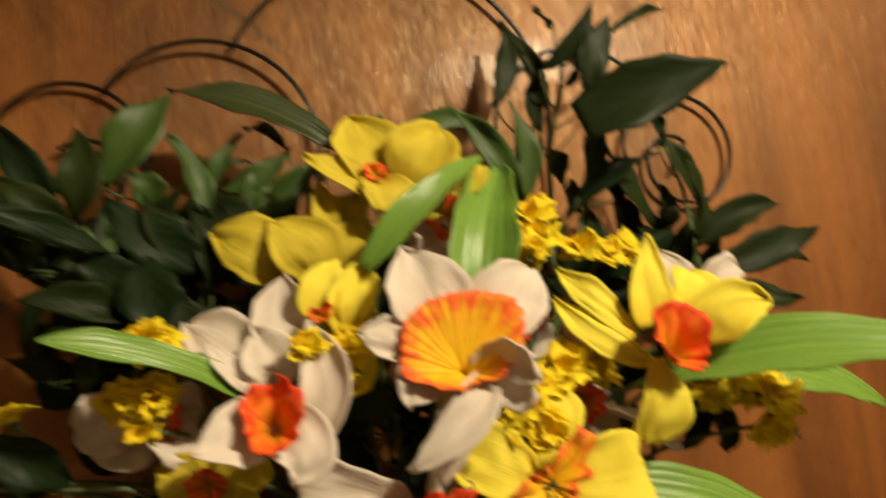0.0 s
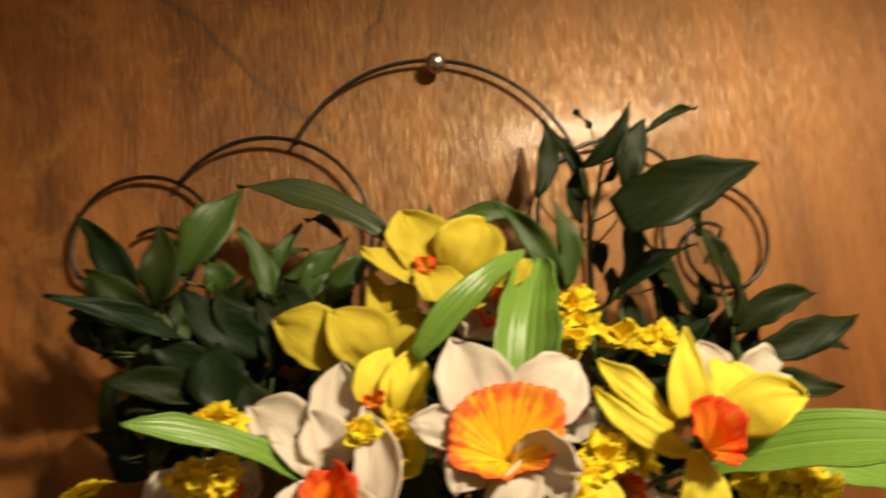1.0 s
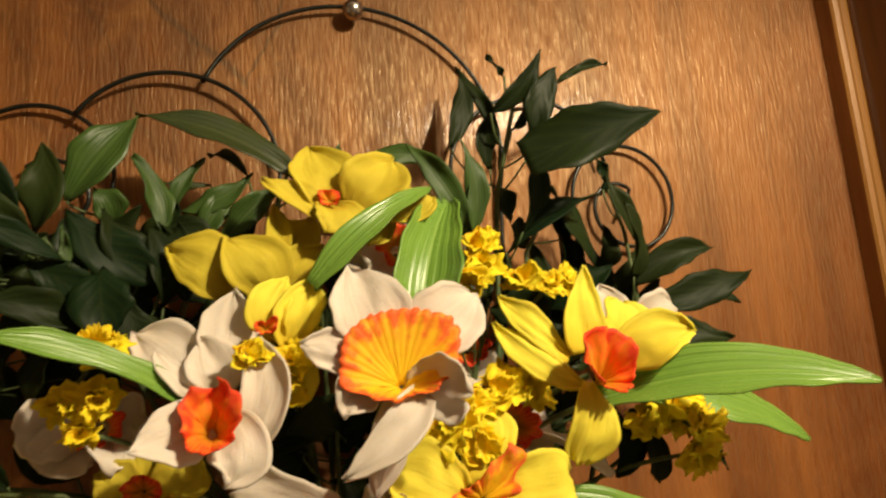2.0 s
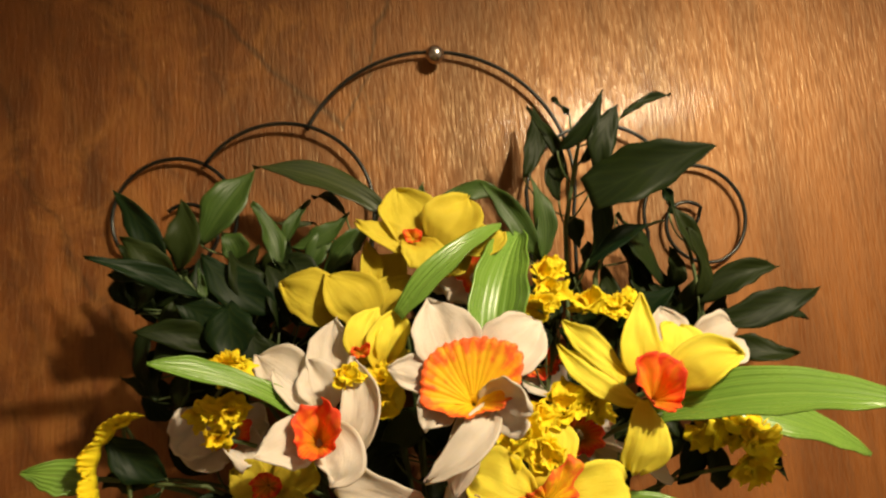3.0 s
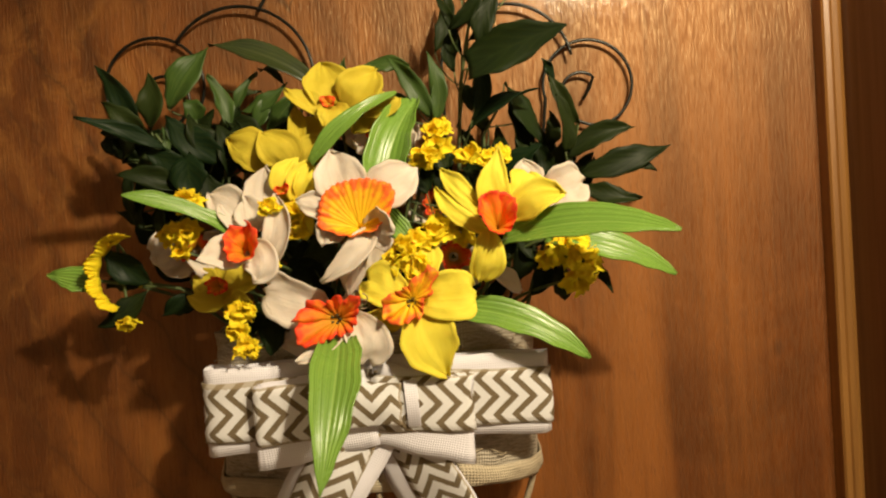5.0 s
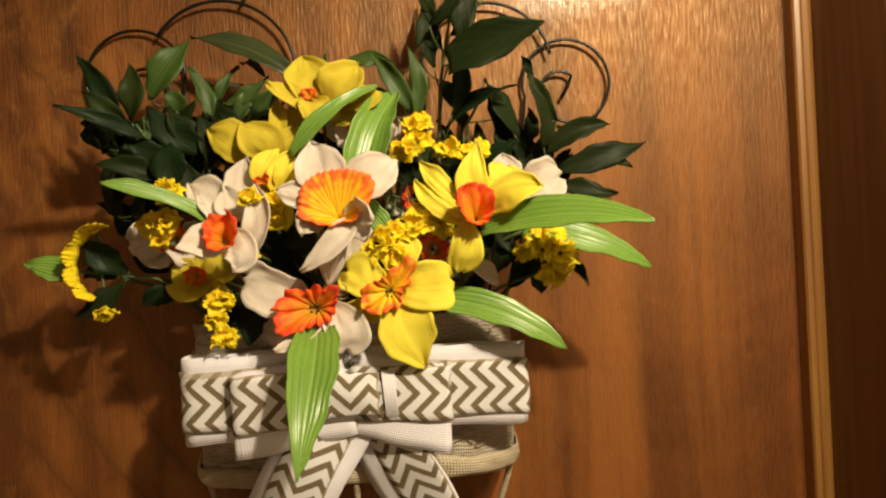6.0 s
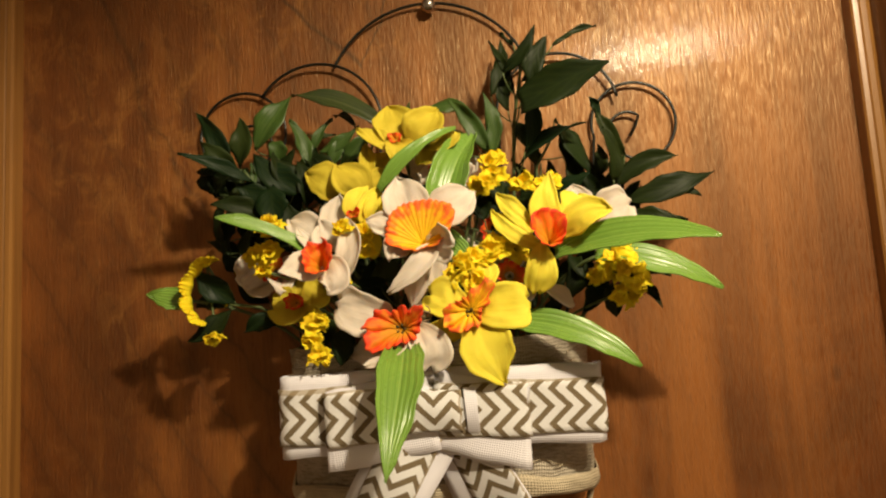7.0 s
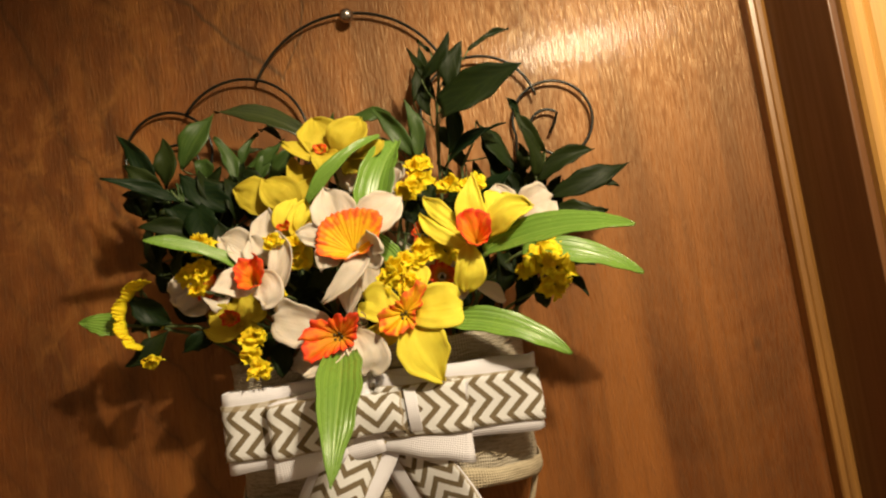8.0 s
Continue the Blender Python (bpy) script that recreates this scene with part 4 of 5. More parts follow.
bloom("yellow cloth daffodil with a long frilled orange cup", (0.0502, -0.1340, 1.3737), [
    ((0.0545, -0.1360, 1.3728), (0.0602, -0.1575, 1.3445), (0.0745, -0.1330, 1.3150), 0.0432, "drop_wide", 0.25, (0.1, -1, 0.05)),
    ((0.0539, -0.1360, 1.3780), (0.0742, -0.1555, 1.3780), (0.0963, -0.1370, 1.3793), 0.0389, "square", 0.25, (0.1, -1, 0.1)),
    ((0.0450, -0.1320, 1.3765), (0.0331, -0.1350, 1.3819), (0.0144, -0.1220, 1.3925), 0.0340, "square", 0.2, F),
    ((0.0455, -0.1320, 1.3686), (0.0355, -0.1360, 1.3588), (0.0087, -0.1240, 1.3634), 0.0200, "broad", 0.2, (-0.1, -0.9, -0.3)),
    ((0.0536, -0.1260, 1.3787), (0.0561, -0.1340, 1.3968), (0.0632, -0.1180, 1.4175), 0.0272, "square", 0.3, F),
], YELLOW, bell((0.0505, -0.1390, 1.3757), ((0, 0.0086, 0.0110), (30, 0.0180, 0.0110), (47, 0.0309, 0.0110), (58, 0.0300, 0.0110), (72, 0.0197, 0.0110), (100, 0.0116, 0.0110), (135, 0.0112, 0.0110), (165, 0.0180, 0.0110), (185, 0.0223, 0.0110), (200, 0.0232, 0.0110), (217, 0.0249, 0.0110), (232, 0.0197, 0.0110), (262, 0.0146, 0.0110), (300, 0.0137, 0.0110), (330, 0.0103, 0.0110)), 12, 0.070, 0.140, 17), ORANGE, (0.0030, -0.004), 0.0016, 9)
bloom("yellow cloth daffodil in shade low in the bunch", (-0.1058, -0.1000, 1.3925), [
    ((-0.0951, -0.1060, 1.3877), (-0.1045, -0.1150, 1.3759), (-0.1270, -0.1120, 1.3865), 0.0217, "petal", 0.35, (0, -0.7, 0.6)),
    ((-0.1007, -0.1020, 1.3914), (-0.0886, -0.1060, 1.3977), (-0.0799, -0.0980, 1.4040), 0.0285, "square", 0.2, F),
    ((-0.1064, -0.0980, 1.3934), (-0.1062, -0.1000, 1.4021), (-0.1100, -0.0900, 1.4110), 0.0269, "broad", 0.2, F),
    ((-0.1090, -0.1000, 1.3927), (-0.1154, -0.1050, 1.3973), (-0.1260, -0.0980, 1.4017), 0.0230, "broad", 0.2, F),
    ((-0.0979, -0.1060, 1.3869), (-0.0920, -0.1160, 1.3782), (-0.0771, -0.1140, 1.3791), 0.0198, "broad", 0.2, F),
], DIM_YELLOW, bell((-0.1038, -0.1060, 1.3927), ((0, 0.0091, 0.0080), (60, 0.0082, 0.0080), (120, 0.0091, 0.0080), (180, 0.0091, 0.0080), (240, 0.0064, 0.0080), (300, 0.0064, 0.0080)), 7, 0.100, 0.060, 18), RED, None, 0.0016, 10)


def frilled_bloom(centre, axis, radius, seed):
    """A small crumpled blossom: frilled skirts inside one another, crushed out of round."""
    rng = random.Random(seed)
    radius *= 1.14
    c, a = V(centre), V(axis).normalized()
    out = []
    for k, (rs, hs) in enumerate(((1.0, 0.35), (0.8, 0.62), (0.5, 0.85))):
        ax = (a + Vector([rng.uniform(-0.3, 0.3) for _ in range(3)])).normalized()
        out.append(cup(c - a * radius * 0.4, ax, radius * 0.1, radius * rs, radius * hs, rng.choice((11, 13, 15)), 0.12, 0.3, rng.uniform(0, 360), rng.uniform(0.65, 1.0), 0.9, 0.0005, segs=84, rings=7, seed=seed * 5 + k))
    verts, faces, tex = join(*out)
    shift = Vector((seed * 1.7, seed * 0.9, 0))
    verts = [p + noise.noise_vector((p - c) / radius * 1.9 + shift) * radius * 0.34 for p in verts]
    return verts, faces, tex


def pleated_arc(centre, radius, width, a0, a1, seed):
    """A ruffled blossom seen from its side: a pleated band bent round a centre, its outer edge frilled."""
    c = V(centre)
    rng = random.Random(seed)
    ph = rng.uniform(0, 6.28)
    rows, uvs = [], []
    for i in range(41):
        k = i / 40
        a = radians(a0 + (a1 - a0) * k)
        swell = math.sin(math.pi * min(1, max(0, 0.08 + 0.84 * k))) ** 0.5
        row = []
        for j in range(8):
            v = j / 7
            frill = (math.sin(k * 46 + ph + 1.2 * math.sin(k * 9)) + 0.5 * math.sin(k * 83 + ph)) * v
            r = radius - width * 0.45 + width * swell * v * (1 + 0.10 * frill) - 0.004 * v * v
            row.append(c + Vector((r * math.cos(a), -0.014 * math.sin(v * 2.2) * swell + 0.0026 * frill, r * math.sin(a))) + noise.noise_vector(Vector((k * 4 + seed, v * 2, 0))) * 0.002)
        rows.append(row)
        uvs.append([(1 - j / 7 * 0.9, k) for j in range(8)])
    return grid_mesh(rows, uvs, 0.0005)


def filler_sprig(label, blooms, seed):
    """Golden frilled blossoms on one stalk."""
    c = V(blooms[-1][0])
    ob = thing("filler_sprig", c, label, "flower", "golden filler blossoms")
    for i, (p, axis, r) in enumerate(blooms):
        part("blossom", frilled_bloom(p, axis, r, seed * 11 + i), FRILL, ob)
    for i in range(len(blooms) - 1):
        a, b = V(blooms[i][0]) + Vector((0, 0.006, 0)), V(blooms[i + 1][0]) + Vector((0, 0.006, 0))
        part("twig", tube(curve_points(a, (a + b) / 2 + Vector((0, 0.004, 0)), b, 6), 0.0012, 6), STEM, ob)
    stem_to_basket(ob, c + Vector((0, 0.006, 0)), "stalk", 0.0013, seed)
    return ob


filler_sprig("golden frilled filler blossoms beside a light leaf", [((-0.121, -0.118, 1.461), (-0.1, -0.8, 0.5), 0.0135), ((-0.138, -0.116, 1.437), (-0.4, -0.9, 0), 0.011), ((-0.12, -0.124, 1.435), (0.2, -0.9, -0.1), 0.011), ((-0.129, -0.12, 1.422), (-0.1, -0.9, -0.3), 0.009)], 1)
sprig = filler_sprig("row of golden frilled blossoms on a drooping stalk", [((-0.186, -0.095, 1.366), (-0.1, -0.5, -0.7), 0.009), ((-0.192, -0.096, 1.434), (-0.6, -0.5, 0.5), 0.008), ((-0.178, -0.082, 1.398), (-0.9, -0.4, 0.1), 0.003)], 2)
for k, (a0, a1) in enumerate(((98, 148), (140, 186), (178, 216), (208, 240))):
    part("blossom", pleated_arc((-0.174, -0.096, 1.4065), 0.0350, 0.0100, a0, a1, 20 + k), FRILL, sprig)
filler_sprig("golden frilled blossoms hanging over the basket rim", [((-0.078, -0.136, 1.374), (0.1, -0.95, 0.1), 0.0105), ((-0.084, -0.136, 1.359), (-0.3, -0.9, 0), 0.0085), ((-0.076, -0.138, 1.347), (0.2, -0.9, -0.2), 0.0088)], 3)
filler_sprig("golden frilled blossoms standing above the white flower", [((0.079, -0.092, 1.511), (0.2, -0.8, 0.5), 0.0115), ((0.076, -0.096, 1.497), (0.1, -0.95, 0.2), 0.011), ((0.065, -0.105, 1.484), (-0.2, -0.9, -0.2), 0.012)], 4)
filler_sprig("golden frilled blossoms behind a yellow daffodil", [((0.102, -0.092, 1.488), (-0.2, -0.7, 0.6), 0.0115), ((0.115, -0.094, 1.485), (0, -0.8, 0.5), 0.010), ((0.127, -0.092, 1.487), (0.3, -0.7, 0.5), 0.010)], 5)
filler_sprig("large golden frilled blossoms below the light leaf", [((0.178, -0.118, 1.412), (0.2, -0.9, 0.3), 0.0165), ((0.161, -0.112, 1.403), (-0.5, -0.8, 0), 0.0125), ((0.184, -0.13, 1.397), (0.4, -0.9, -0.1), 0.0155), ((0.179, -0.128, 1.383), (0.1, -0.9, -0.4), 0.013)], 6)
filler_sprig("golden frilled blossoms across the middle of the bunch", [((0.092, -0.118, 1.427), (0.2, -0.9, 0.3), 0.012), ((0.071, -0.124, 1.427), (-0.1, -0.9, 0.3), 0.0125), ((0.058, -0.126, 1.42), (0, -0.9, 0.3), 0.0115), ((0.042, -0.13, 1.411), (-0.3, -0.9, 0.1), 0.0135), ((0.057, -0.13, 1.401), (0.1, -0.9, 0), 0.012)], 7)
filler_sprig("golden frilled blossoms between white daffodils", [((-0.034, -0.13, 1.45), (0, -0.9, 0.3), 0.0105), ((-0.038, -0.126, 1.434), (0.1, -0.9, -0.2), 0.0135)], 8)
filler_sprig("small golden blossom lying on a white petal", [((-0.054, -0.138, 1.453), (0.2, -0.9, 0.3), 0.008), ((-0.056, -0.12, 1.408), (0, -0.9, 0), 0.006)], 9)

# ---- leaves ----


def daffodil_leaf(label, base, tip, width, normal=(0, -1, 0.3), bend=0.006, fold=0.25, sway=0.0, shape="strap", twist=0.2, seed=0):
    ob = thing("daffodil_leaf", base, label, "leaf", "light green leaves")
    part("blade", blade(base, tip, width, normal, bend, fold, shape, sway, twist, 0.0014, 0.0008, 24, 29, seed, 0.00045), LIME, ob)
    stem_to_basket(ob, V(base) + (V(tip) - V(base)) * 0.03, seed=seed + 50)
    return ob


daffodil_leaf("long light green cloth leaf reaching far sideways", (0.122, -0.13, 1.417), (0.235, -0.196, 1.417), 0.032, (0.1, -0.8, 0.6), 0.010, 0.25, -0.004, seed=1)
daffodil_leaf("light green cloth leaf drooping sideways", (0.158, -0.108, 1.418), (0.257, -0.118, 1.382), 0.028, (0.1, -0.8, 0.6), 0.008, 0.2, -0.002, seed=2)
daffodil_leaf("light green cloth leaf drooping over the basket corner", (0.078, -0.12, 1.366), (0.182, -0.138, 1.324), 0.027, (0, -0.8, 0.6), 0.008, 0.2, -0.007, seed=3)
daffodil_leaf("light green cloth leaf hanging down before the bow", (-0.005, -0.145, 1.351), (-0.012, -0.219, 1.261), 0.036, (0.05, -0.95, 0.2), 0.010, 0.2, -0.002, "drop", seed=4)
daffodil_leaf("slim light green cloth leaf pointing aside", (-0.081, -0.118, 1.431), (-0.157, -0.151, 1.466), 0.0165, (0, -0.7, 0.7), 0.006, 0.3, 0.003, seed=5)
daffodil_leaf("broad light green cloth leaf folded upward", (0.0331, -0.1160, 1.4688), (0.0608, -0.0840, 1.5370), 0.034, (-0.15, -0.95, 0.15), 0.007, 0.75, -0.003, "rising", seed=6)
daffodil_leaf("arching light green cloth leaf across a yellow flower", (-0.023, -0.12, 1.485), (0.046, -0.104, 1.54), 0.019, (-0.3, -0.8, 0.5), 0.012, 0.2, 0.003, seed=7)
daffodil_leaf("small light green cloth leaf at the outer edge", (-0.215, -0.088, 1.403), (-0.247, -0.095, 1.41), 0.021, F, 0.002, 0.1, 0.0, "drop", seed=8)
daffodil_leaf("light green cloth leaf deep between flowers", (0.028, -0.1, 1.449), (0.055, -0.11, 1.414), 0.018, F, 0.002, 0.2, seed=9)


def spray(label, foot, path, leaves, mat, seed, category="foliage"):
    """A stalk through path with leaves as (base, tip, width, bend, fold, normal)."""
    ob = thing("leaf_spray", foot, label, category, "green leaf sprays")
    pts = [V(p) for p in path]
    dense = []
    for a, b in zip(pts, pts[1:]):
        dense += [a.lerp(b, k / 5) for k in range(5)]
    dense.append(pts[-1])
    part("stalk", tube(dense, 0.0019, 7, taper=0.6), STEM, ob)
    rng = random.Random(seed + 100)
    for i, (b, t, w, bend, fold, nrm) in enumerate(leaves):
        b, t = V(b), V(t)
        part("leaf", blade(b, t, w * 0.92, nrm, bend + rng.uniform(-0.001, 0.003), fold + rng.uniform(-0.1, 0.25), "drop" if w > 0.04 else rng.choice(("oval", "lance", "oval")), rng.uniform(-0.006, 0.006), rng.uniform(-0.9, 0.9), 0.0022, 0.0006, 16, 7, seed * 17 + i), mat, ob)
        near = min(dense, key=lambda p: (p - b + Vector((0, -0.004, 0.022))).length)
        if (near - b).length > 0.003:
            part("leaf_stalk", tube(curve_points(near, (near + b) / 2 + Vector(((b.x - near.x) * 0.25, 0.003, (b.z - near.z) * -0.2)), b, 5), 0.0007, 6), STEM, ob)
    return ob


crowd = random.Random(4)


def leaf_at(rng, middle, spread, length):
    """One leaf of a crowd: base, tip, width, bend, fold and normal drawn round a middle."""
    b = Vector([m + rng.uniform(-s, s) for m, s in zip(middle, spread)])
    a = rng.uniform(0.1, 3.0)
    t = b + Vector((math.cos(a), rng.uniform(-0.5, 0.2), math.sin(a))) * length * rng.uniform(0.7, 1.2)
    return b, t, length * rng.uniform(0.42, 0.6), 0.003, 0.25, (rng.uniform(-0.6, 0.6), -0.8, rng.uniform(-0.1, 0.6))


N1, N2, N3 = (0, -1, 0.2), (0.4, -0.8, 0.4), (-0.4, -0.8, 0.4)
# tall spray with a big broad leaf
spray("tall dark green leaf spray beside the wire scrolls", (0.085, -0.05, 1.32), [(0.085, -0.05, 1.30), (0.090, -0.06, 1.42), (0.098, -0.066, 1.544), (0.103, -0.076, 1.572), (0.109, -0.084, 1.601), (0.108, -0.086, 1.612)], [
    ((0.091, -0.09, 1.591), (0.122, -0.105, 1.627), 0.0135, 0.002, 0.3, N2), ((0.079, -0.032, 1.589), (0.093, -0.028, 1.648), 0.0175, 0.001, 0.2, N1), ((0.117, -0.095, 1.571), (0.133, -0.1, 1.618), 0.021, 0.002, 0.2, N1),
    ((0.138, -0.088, 1.613), (0.18, -0.078, 1.632), 0.007, 0.001, 0.2, N2), ((0.104, -0.105, 1.555), (0.179, -0.132, 1.577), 0.043, 0.003, 0.05, N1), ((0.106, -0.085, 1.517), (0.112, -0.1, 1.57), 0.018, 0.003, 0.3, N2),
    ((0.101, -0.072, 1.577), (0.08, -0.058, 1.635), 0.010, 0.002, 0.3, N3), ((0.094, -0.07, 1.561), (0.1, -0.075, 1.598), 0.015, 0.003, 0.3, N1), ((0.103, -0.087, 1.617), (0.091, -0.09, 1.629), 0.004, 0.001, 0.2, N1),
    ((0.101, -0.06, 1.553), (0.108, -0.06, 1.528), 0.014, 0.002, 0.3, N1), ((0.107, -0.08, 1.584), (0.115, -0.085, 1.605), 0.006, 0.001, 0.2, N2)], SHADED_DARK, 1)
spray("dark green leaf spray arching behind the yellow flowers", (0.11, -0.05, 1.32), [(0.105, -0.05, 1.30), (0.115, -0.05, 1.40), (0.117, -0.058, 1.508), (0.137, -0.06, 1.541)], [
    ((0.098, -0.074, 1.506), (0.164, -0.08, 1.541), 0.0165, 0.009, 0.3, (-0.3, -0.7, 0.6)), ((0.137, -0.06, 1.551), (0.167, -0.055, 1.498), 0.025, 0.004, 0.1, N2), ((0.152, -0.045, 1.521), (0.165, -0.045, 1.481), 0.020, 0.003, 0.2, N1),
    ((0.122, -0.05, 1.513), (0.117, -0.05, 1.534), 0.014, 0.002, 0.3, N1), ((0.171, -0.05, 1.496), (0.175, -0.055, 1.526), 0.015, 0.002, 0.3, N1), ((0.156, -0.05, 1.474), (0.154, -0.045, 1.505), 0.018, 0.003, 0.2, N1)], SHADED_DARK, 2)
spray("dark green leaf spray spreading past the wire spiral", (0.15, -0.05, 1.32), [(0.13, -0.05, 1.30), (0.16, -0.05, 1.40), (0.192, -0.06, 1.47), (0.188, -0.06, 1.52), (0.177, -0.06, 1.56)], [
    ((0.197, -0.062, 1.469), (0.275, -0.067, 1.489), 0.026, 0.004, 0.2, N1), ((0.187, -0.065, 1.483), (0.242, -0.075, 1.505), 0.022, 0.005, 0.25, N2), ((0.185, -0.07, 1.488), (0.176, -0.085, 1.534), 0.020, 0.003, 0.3, N2),
    ((0.199, -0.06, 1.512), (0.174, -0.068, 1.557), 0.015, 0.003, 0.3, N1), ((0.176, -0.06, 1.55), (0.169, -0.07, 1.568), 0.010, 0.001, 0.3, N1), ((0.197, -0.07, 1.458), (0.244, -0.08, 1.444), 0.019, 0.003, 0.2, N1),
    ((0.234, -0.064, 1.475), (0.261, -0.07, 1.467), 0.012, 0.001, 0.2, N1), ((0.191, -0.05, 1.456), (0.213, -0.05, 1.485), 0.018, 0.002, 0.3, N1), ((0.181, -0.045, 1.457), (0.197, -0.045, 1.502), 0.016, 0.002, 0.3, N1)], SHADED_DARK, 3)
spray("mid green bamboo-like leaf sprig above the bunch", (0.03, -0.05, 1.32), [(0.03, -0.05, 1.30), (0.045, -0.05, 1.42), (0.075, -0.075, 1.515)], [
    ((0.075, -0.076, 1.519), (0.039, -0.078, 1.575), 0.018, 0.003, 0.25, N3), ((0.077, -0.078, 1.519), (0.072, -0.085, 1.576), 0.0165, 0.003, 0.25, N1), ((0.072, -0.075, 1.518), (0.082, -0.08, 1.559), 0.011, 0.002, 0.25, N2),
    ((0.056, -0.06, 1.57), (0.01, -0.055, 1.566), 0.017, 0.004, 0.2, N1), ((0.059, -0.07, 1.538), (0.031, -0.075, 1.541), 0.010, 0.002, 0.2, N1), ((0.006, -0.06, 1.558), (0.001, -0.06, 1.582), 0.010, 0.001, 0.2, N1)], MID, 4)
spray("long olive green leaf sprig under the wire arc", (-0.02, -0.045, 1.32), [(-0.01, -0.045, 1.30), (-0.03, -0.045, 1.42), (-0.04, -0.06, 1.535), (-0.031, -0.058, 1.565)], [
    ((-0.024, -0.058, 1.559), (-0.118, -0.053, 1.602), 0.026, 0.004, 0.2, (0, -0.85, 0.5)), ((-0.055, -0.05, 1.563), (-0.079, -0.04, 1.581), 0.007, 0.001, 0.2, N1), ((-0.078, -0.04, 1.561), (-0.107, -0.04, 1.563), 0.007, 0.001, 0.2, N1)], OLIVE, 5)
spray("short mid green leaf sprig beside the yellow flowers", (-0.03, -0.045, 1.32), [(-0.03, -0.045, 1.30), (-0.05, -0.045, 1.42), (-0.068, -0.05, 1.533)], [
    ((-0.093, -0.05, 1.543), (-0.052, -0.05, 1.565), 0.016, 0.003, 0.2, N1), ((-0.086, -0.052, 1.522), (-0.066, -0.05, 1.559), 0.018, 0.003, 0.2, N1), ((-0.07, -0.055, 1.52), (-0.037, -0.06, 1.554), 0.019, 0.003, 0.2, N2),
    ((-0.1, -0.045, 1.542), (-0.08, -0.04, 1.578), 0.010, 0.003, 0.3, N1)], MID, 14)
spray("mid green leaf sprig beside the dark leaves", (-0.06, -0.05, 1.32), [(-0.06, -0.05, 1.30), (-0.09, -0.05, 1.44), (-0.13, -0.065, 1.536)], [
    ((-0.15, -0.07, 1.544), (-0.114, -0.068, 1.595), 0.029, 0.003, 0.15, N1), ((-0.101, -0.065, 1.526), (-0.118, -0.065, 1.571), 0.017, 0.002, 0.25, N2), ((-0.128, -0.062, 1.533), (-0.136, -0.07, 1.552), 0.020, 0.002, 0.2, N1),
    ((-0.14, -0.1, 1.503), (-0.143, -0.1, 1.523), 0.006, 0.001, 0.2, N1)], MID, 6)
spray("dark green leaf spray spreading towards the door edge", (-0.07, -0.05, 1.32), [(-0.07, -0.05, 1.30), (-0.10, -0.06, 1.42), (-0.138, -0.075, 1.489), (-0.156, -0.085, 1.521)], [
    ((-0.142, -0.1, 1.506), (-0.197, -0.134, 1.528), 0.014, 0.004, 0.2, N1), ((-0.165, -0.09, 1.525), (-0.195, -0.1, 1.576), 0.020, 0.003, 0.25, N3), ((-0.16, -0.085, 1.524), (-0.155, -0.095, 1.569), 0.023, 0.003, 0.25, N1),
    ((-0.161, -0.09, 1.516), (-0.189, -0.105, 1.544), 0.019, 0.003, 0.25, N3), ((-0.098, -0.085, 1.497), (-0.145, -0.09, 1.534), 0.030, 0.003, 0.2, N1), ((-0.122, -0.1, 1.466), (-0.126, -0.095, 1.503), 0.034, 0.003, 0.2, N1),
    ((-0.134, -0.09, 1.47), (-0.179, -0.11, 1.486), 0.020, 0.004, 0.25, N1), ((-0.131, -0.085, 1.478), (-0.158, -0.1, 1.505), 0.026, 0.003, 0.2, N1), ((-0.11, -0.08, 1.501), (-0.128, -0.085, 1.536), 0.024, 0.003, 0.2, N2),
    ((-0.099, -0.08, 1.482), (-0.106, -0.08, 1.527), 0.024, 0.003, 0.2, N2), ((-0.088, -0.07, 1.487), (-0.093, -0.07, 1.531), 0.022, 0.003, 0.2, N1), ((-0.151, -0.08, 1.479), (-0.161, -0.08, 1.508), 0.026, 0.003, 0.2, N1),
    ((-0.152, -0.09, 1.469), (-0.171, -0.1, 1.469), 0.018, 0.003, 0.2, N3), ((-0.096, -0.08, 1.458), (-0.115, -0.09, 1.486), 0.026, 0.002, 0.2, N1)], SHADED_DARK, 7)
spray("low dark green leaf spray with drooping blossoms", (-0.08, -0.05, 1.32), [(-0.06, -0.05, 1.30), (-0.10, -0.06, 1.36), (-0.144, -0.085, 1.392), (-0.174, -0.085, 1.396)], [
    ((-0.168, -0.086, 1.399), (-0.202, -0.092, 1.426), 0.026, 0.003, 0.2, N1), ((-0.171, -0.086, 1.391), (-0.211, -0.092, 1.365), 0.022, 0.003, 0.2, N1), ((-0.176, -0.08, 1.396), (-0.207, -0.08, 1.395), 0.022, 0.003, 0.2, N1),
    ((-0.145, -0.058, 1.398), (-0.173, -0.058, 1.424), 0.024, 0.003, 0.2, N1), ((-0.124, -0.08, 1.379), (-0.161, -0.08, 1.371), 0.020, 0.003, 0.2, N1)], SHADED_DARK, 8)
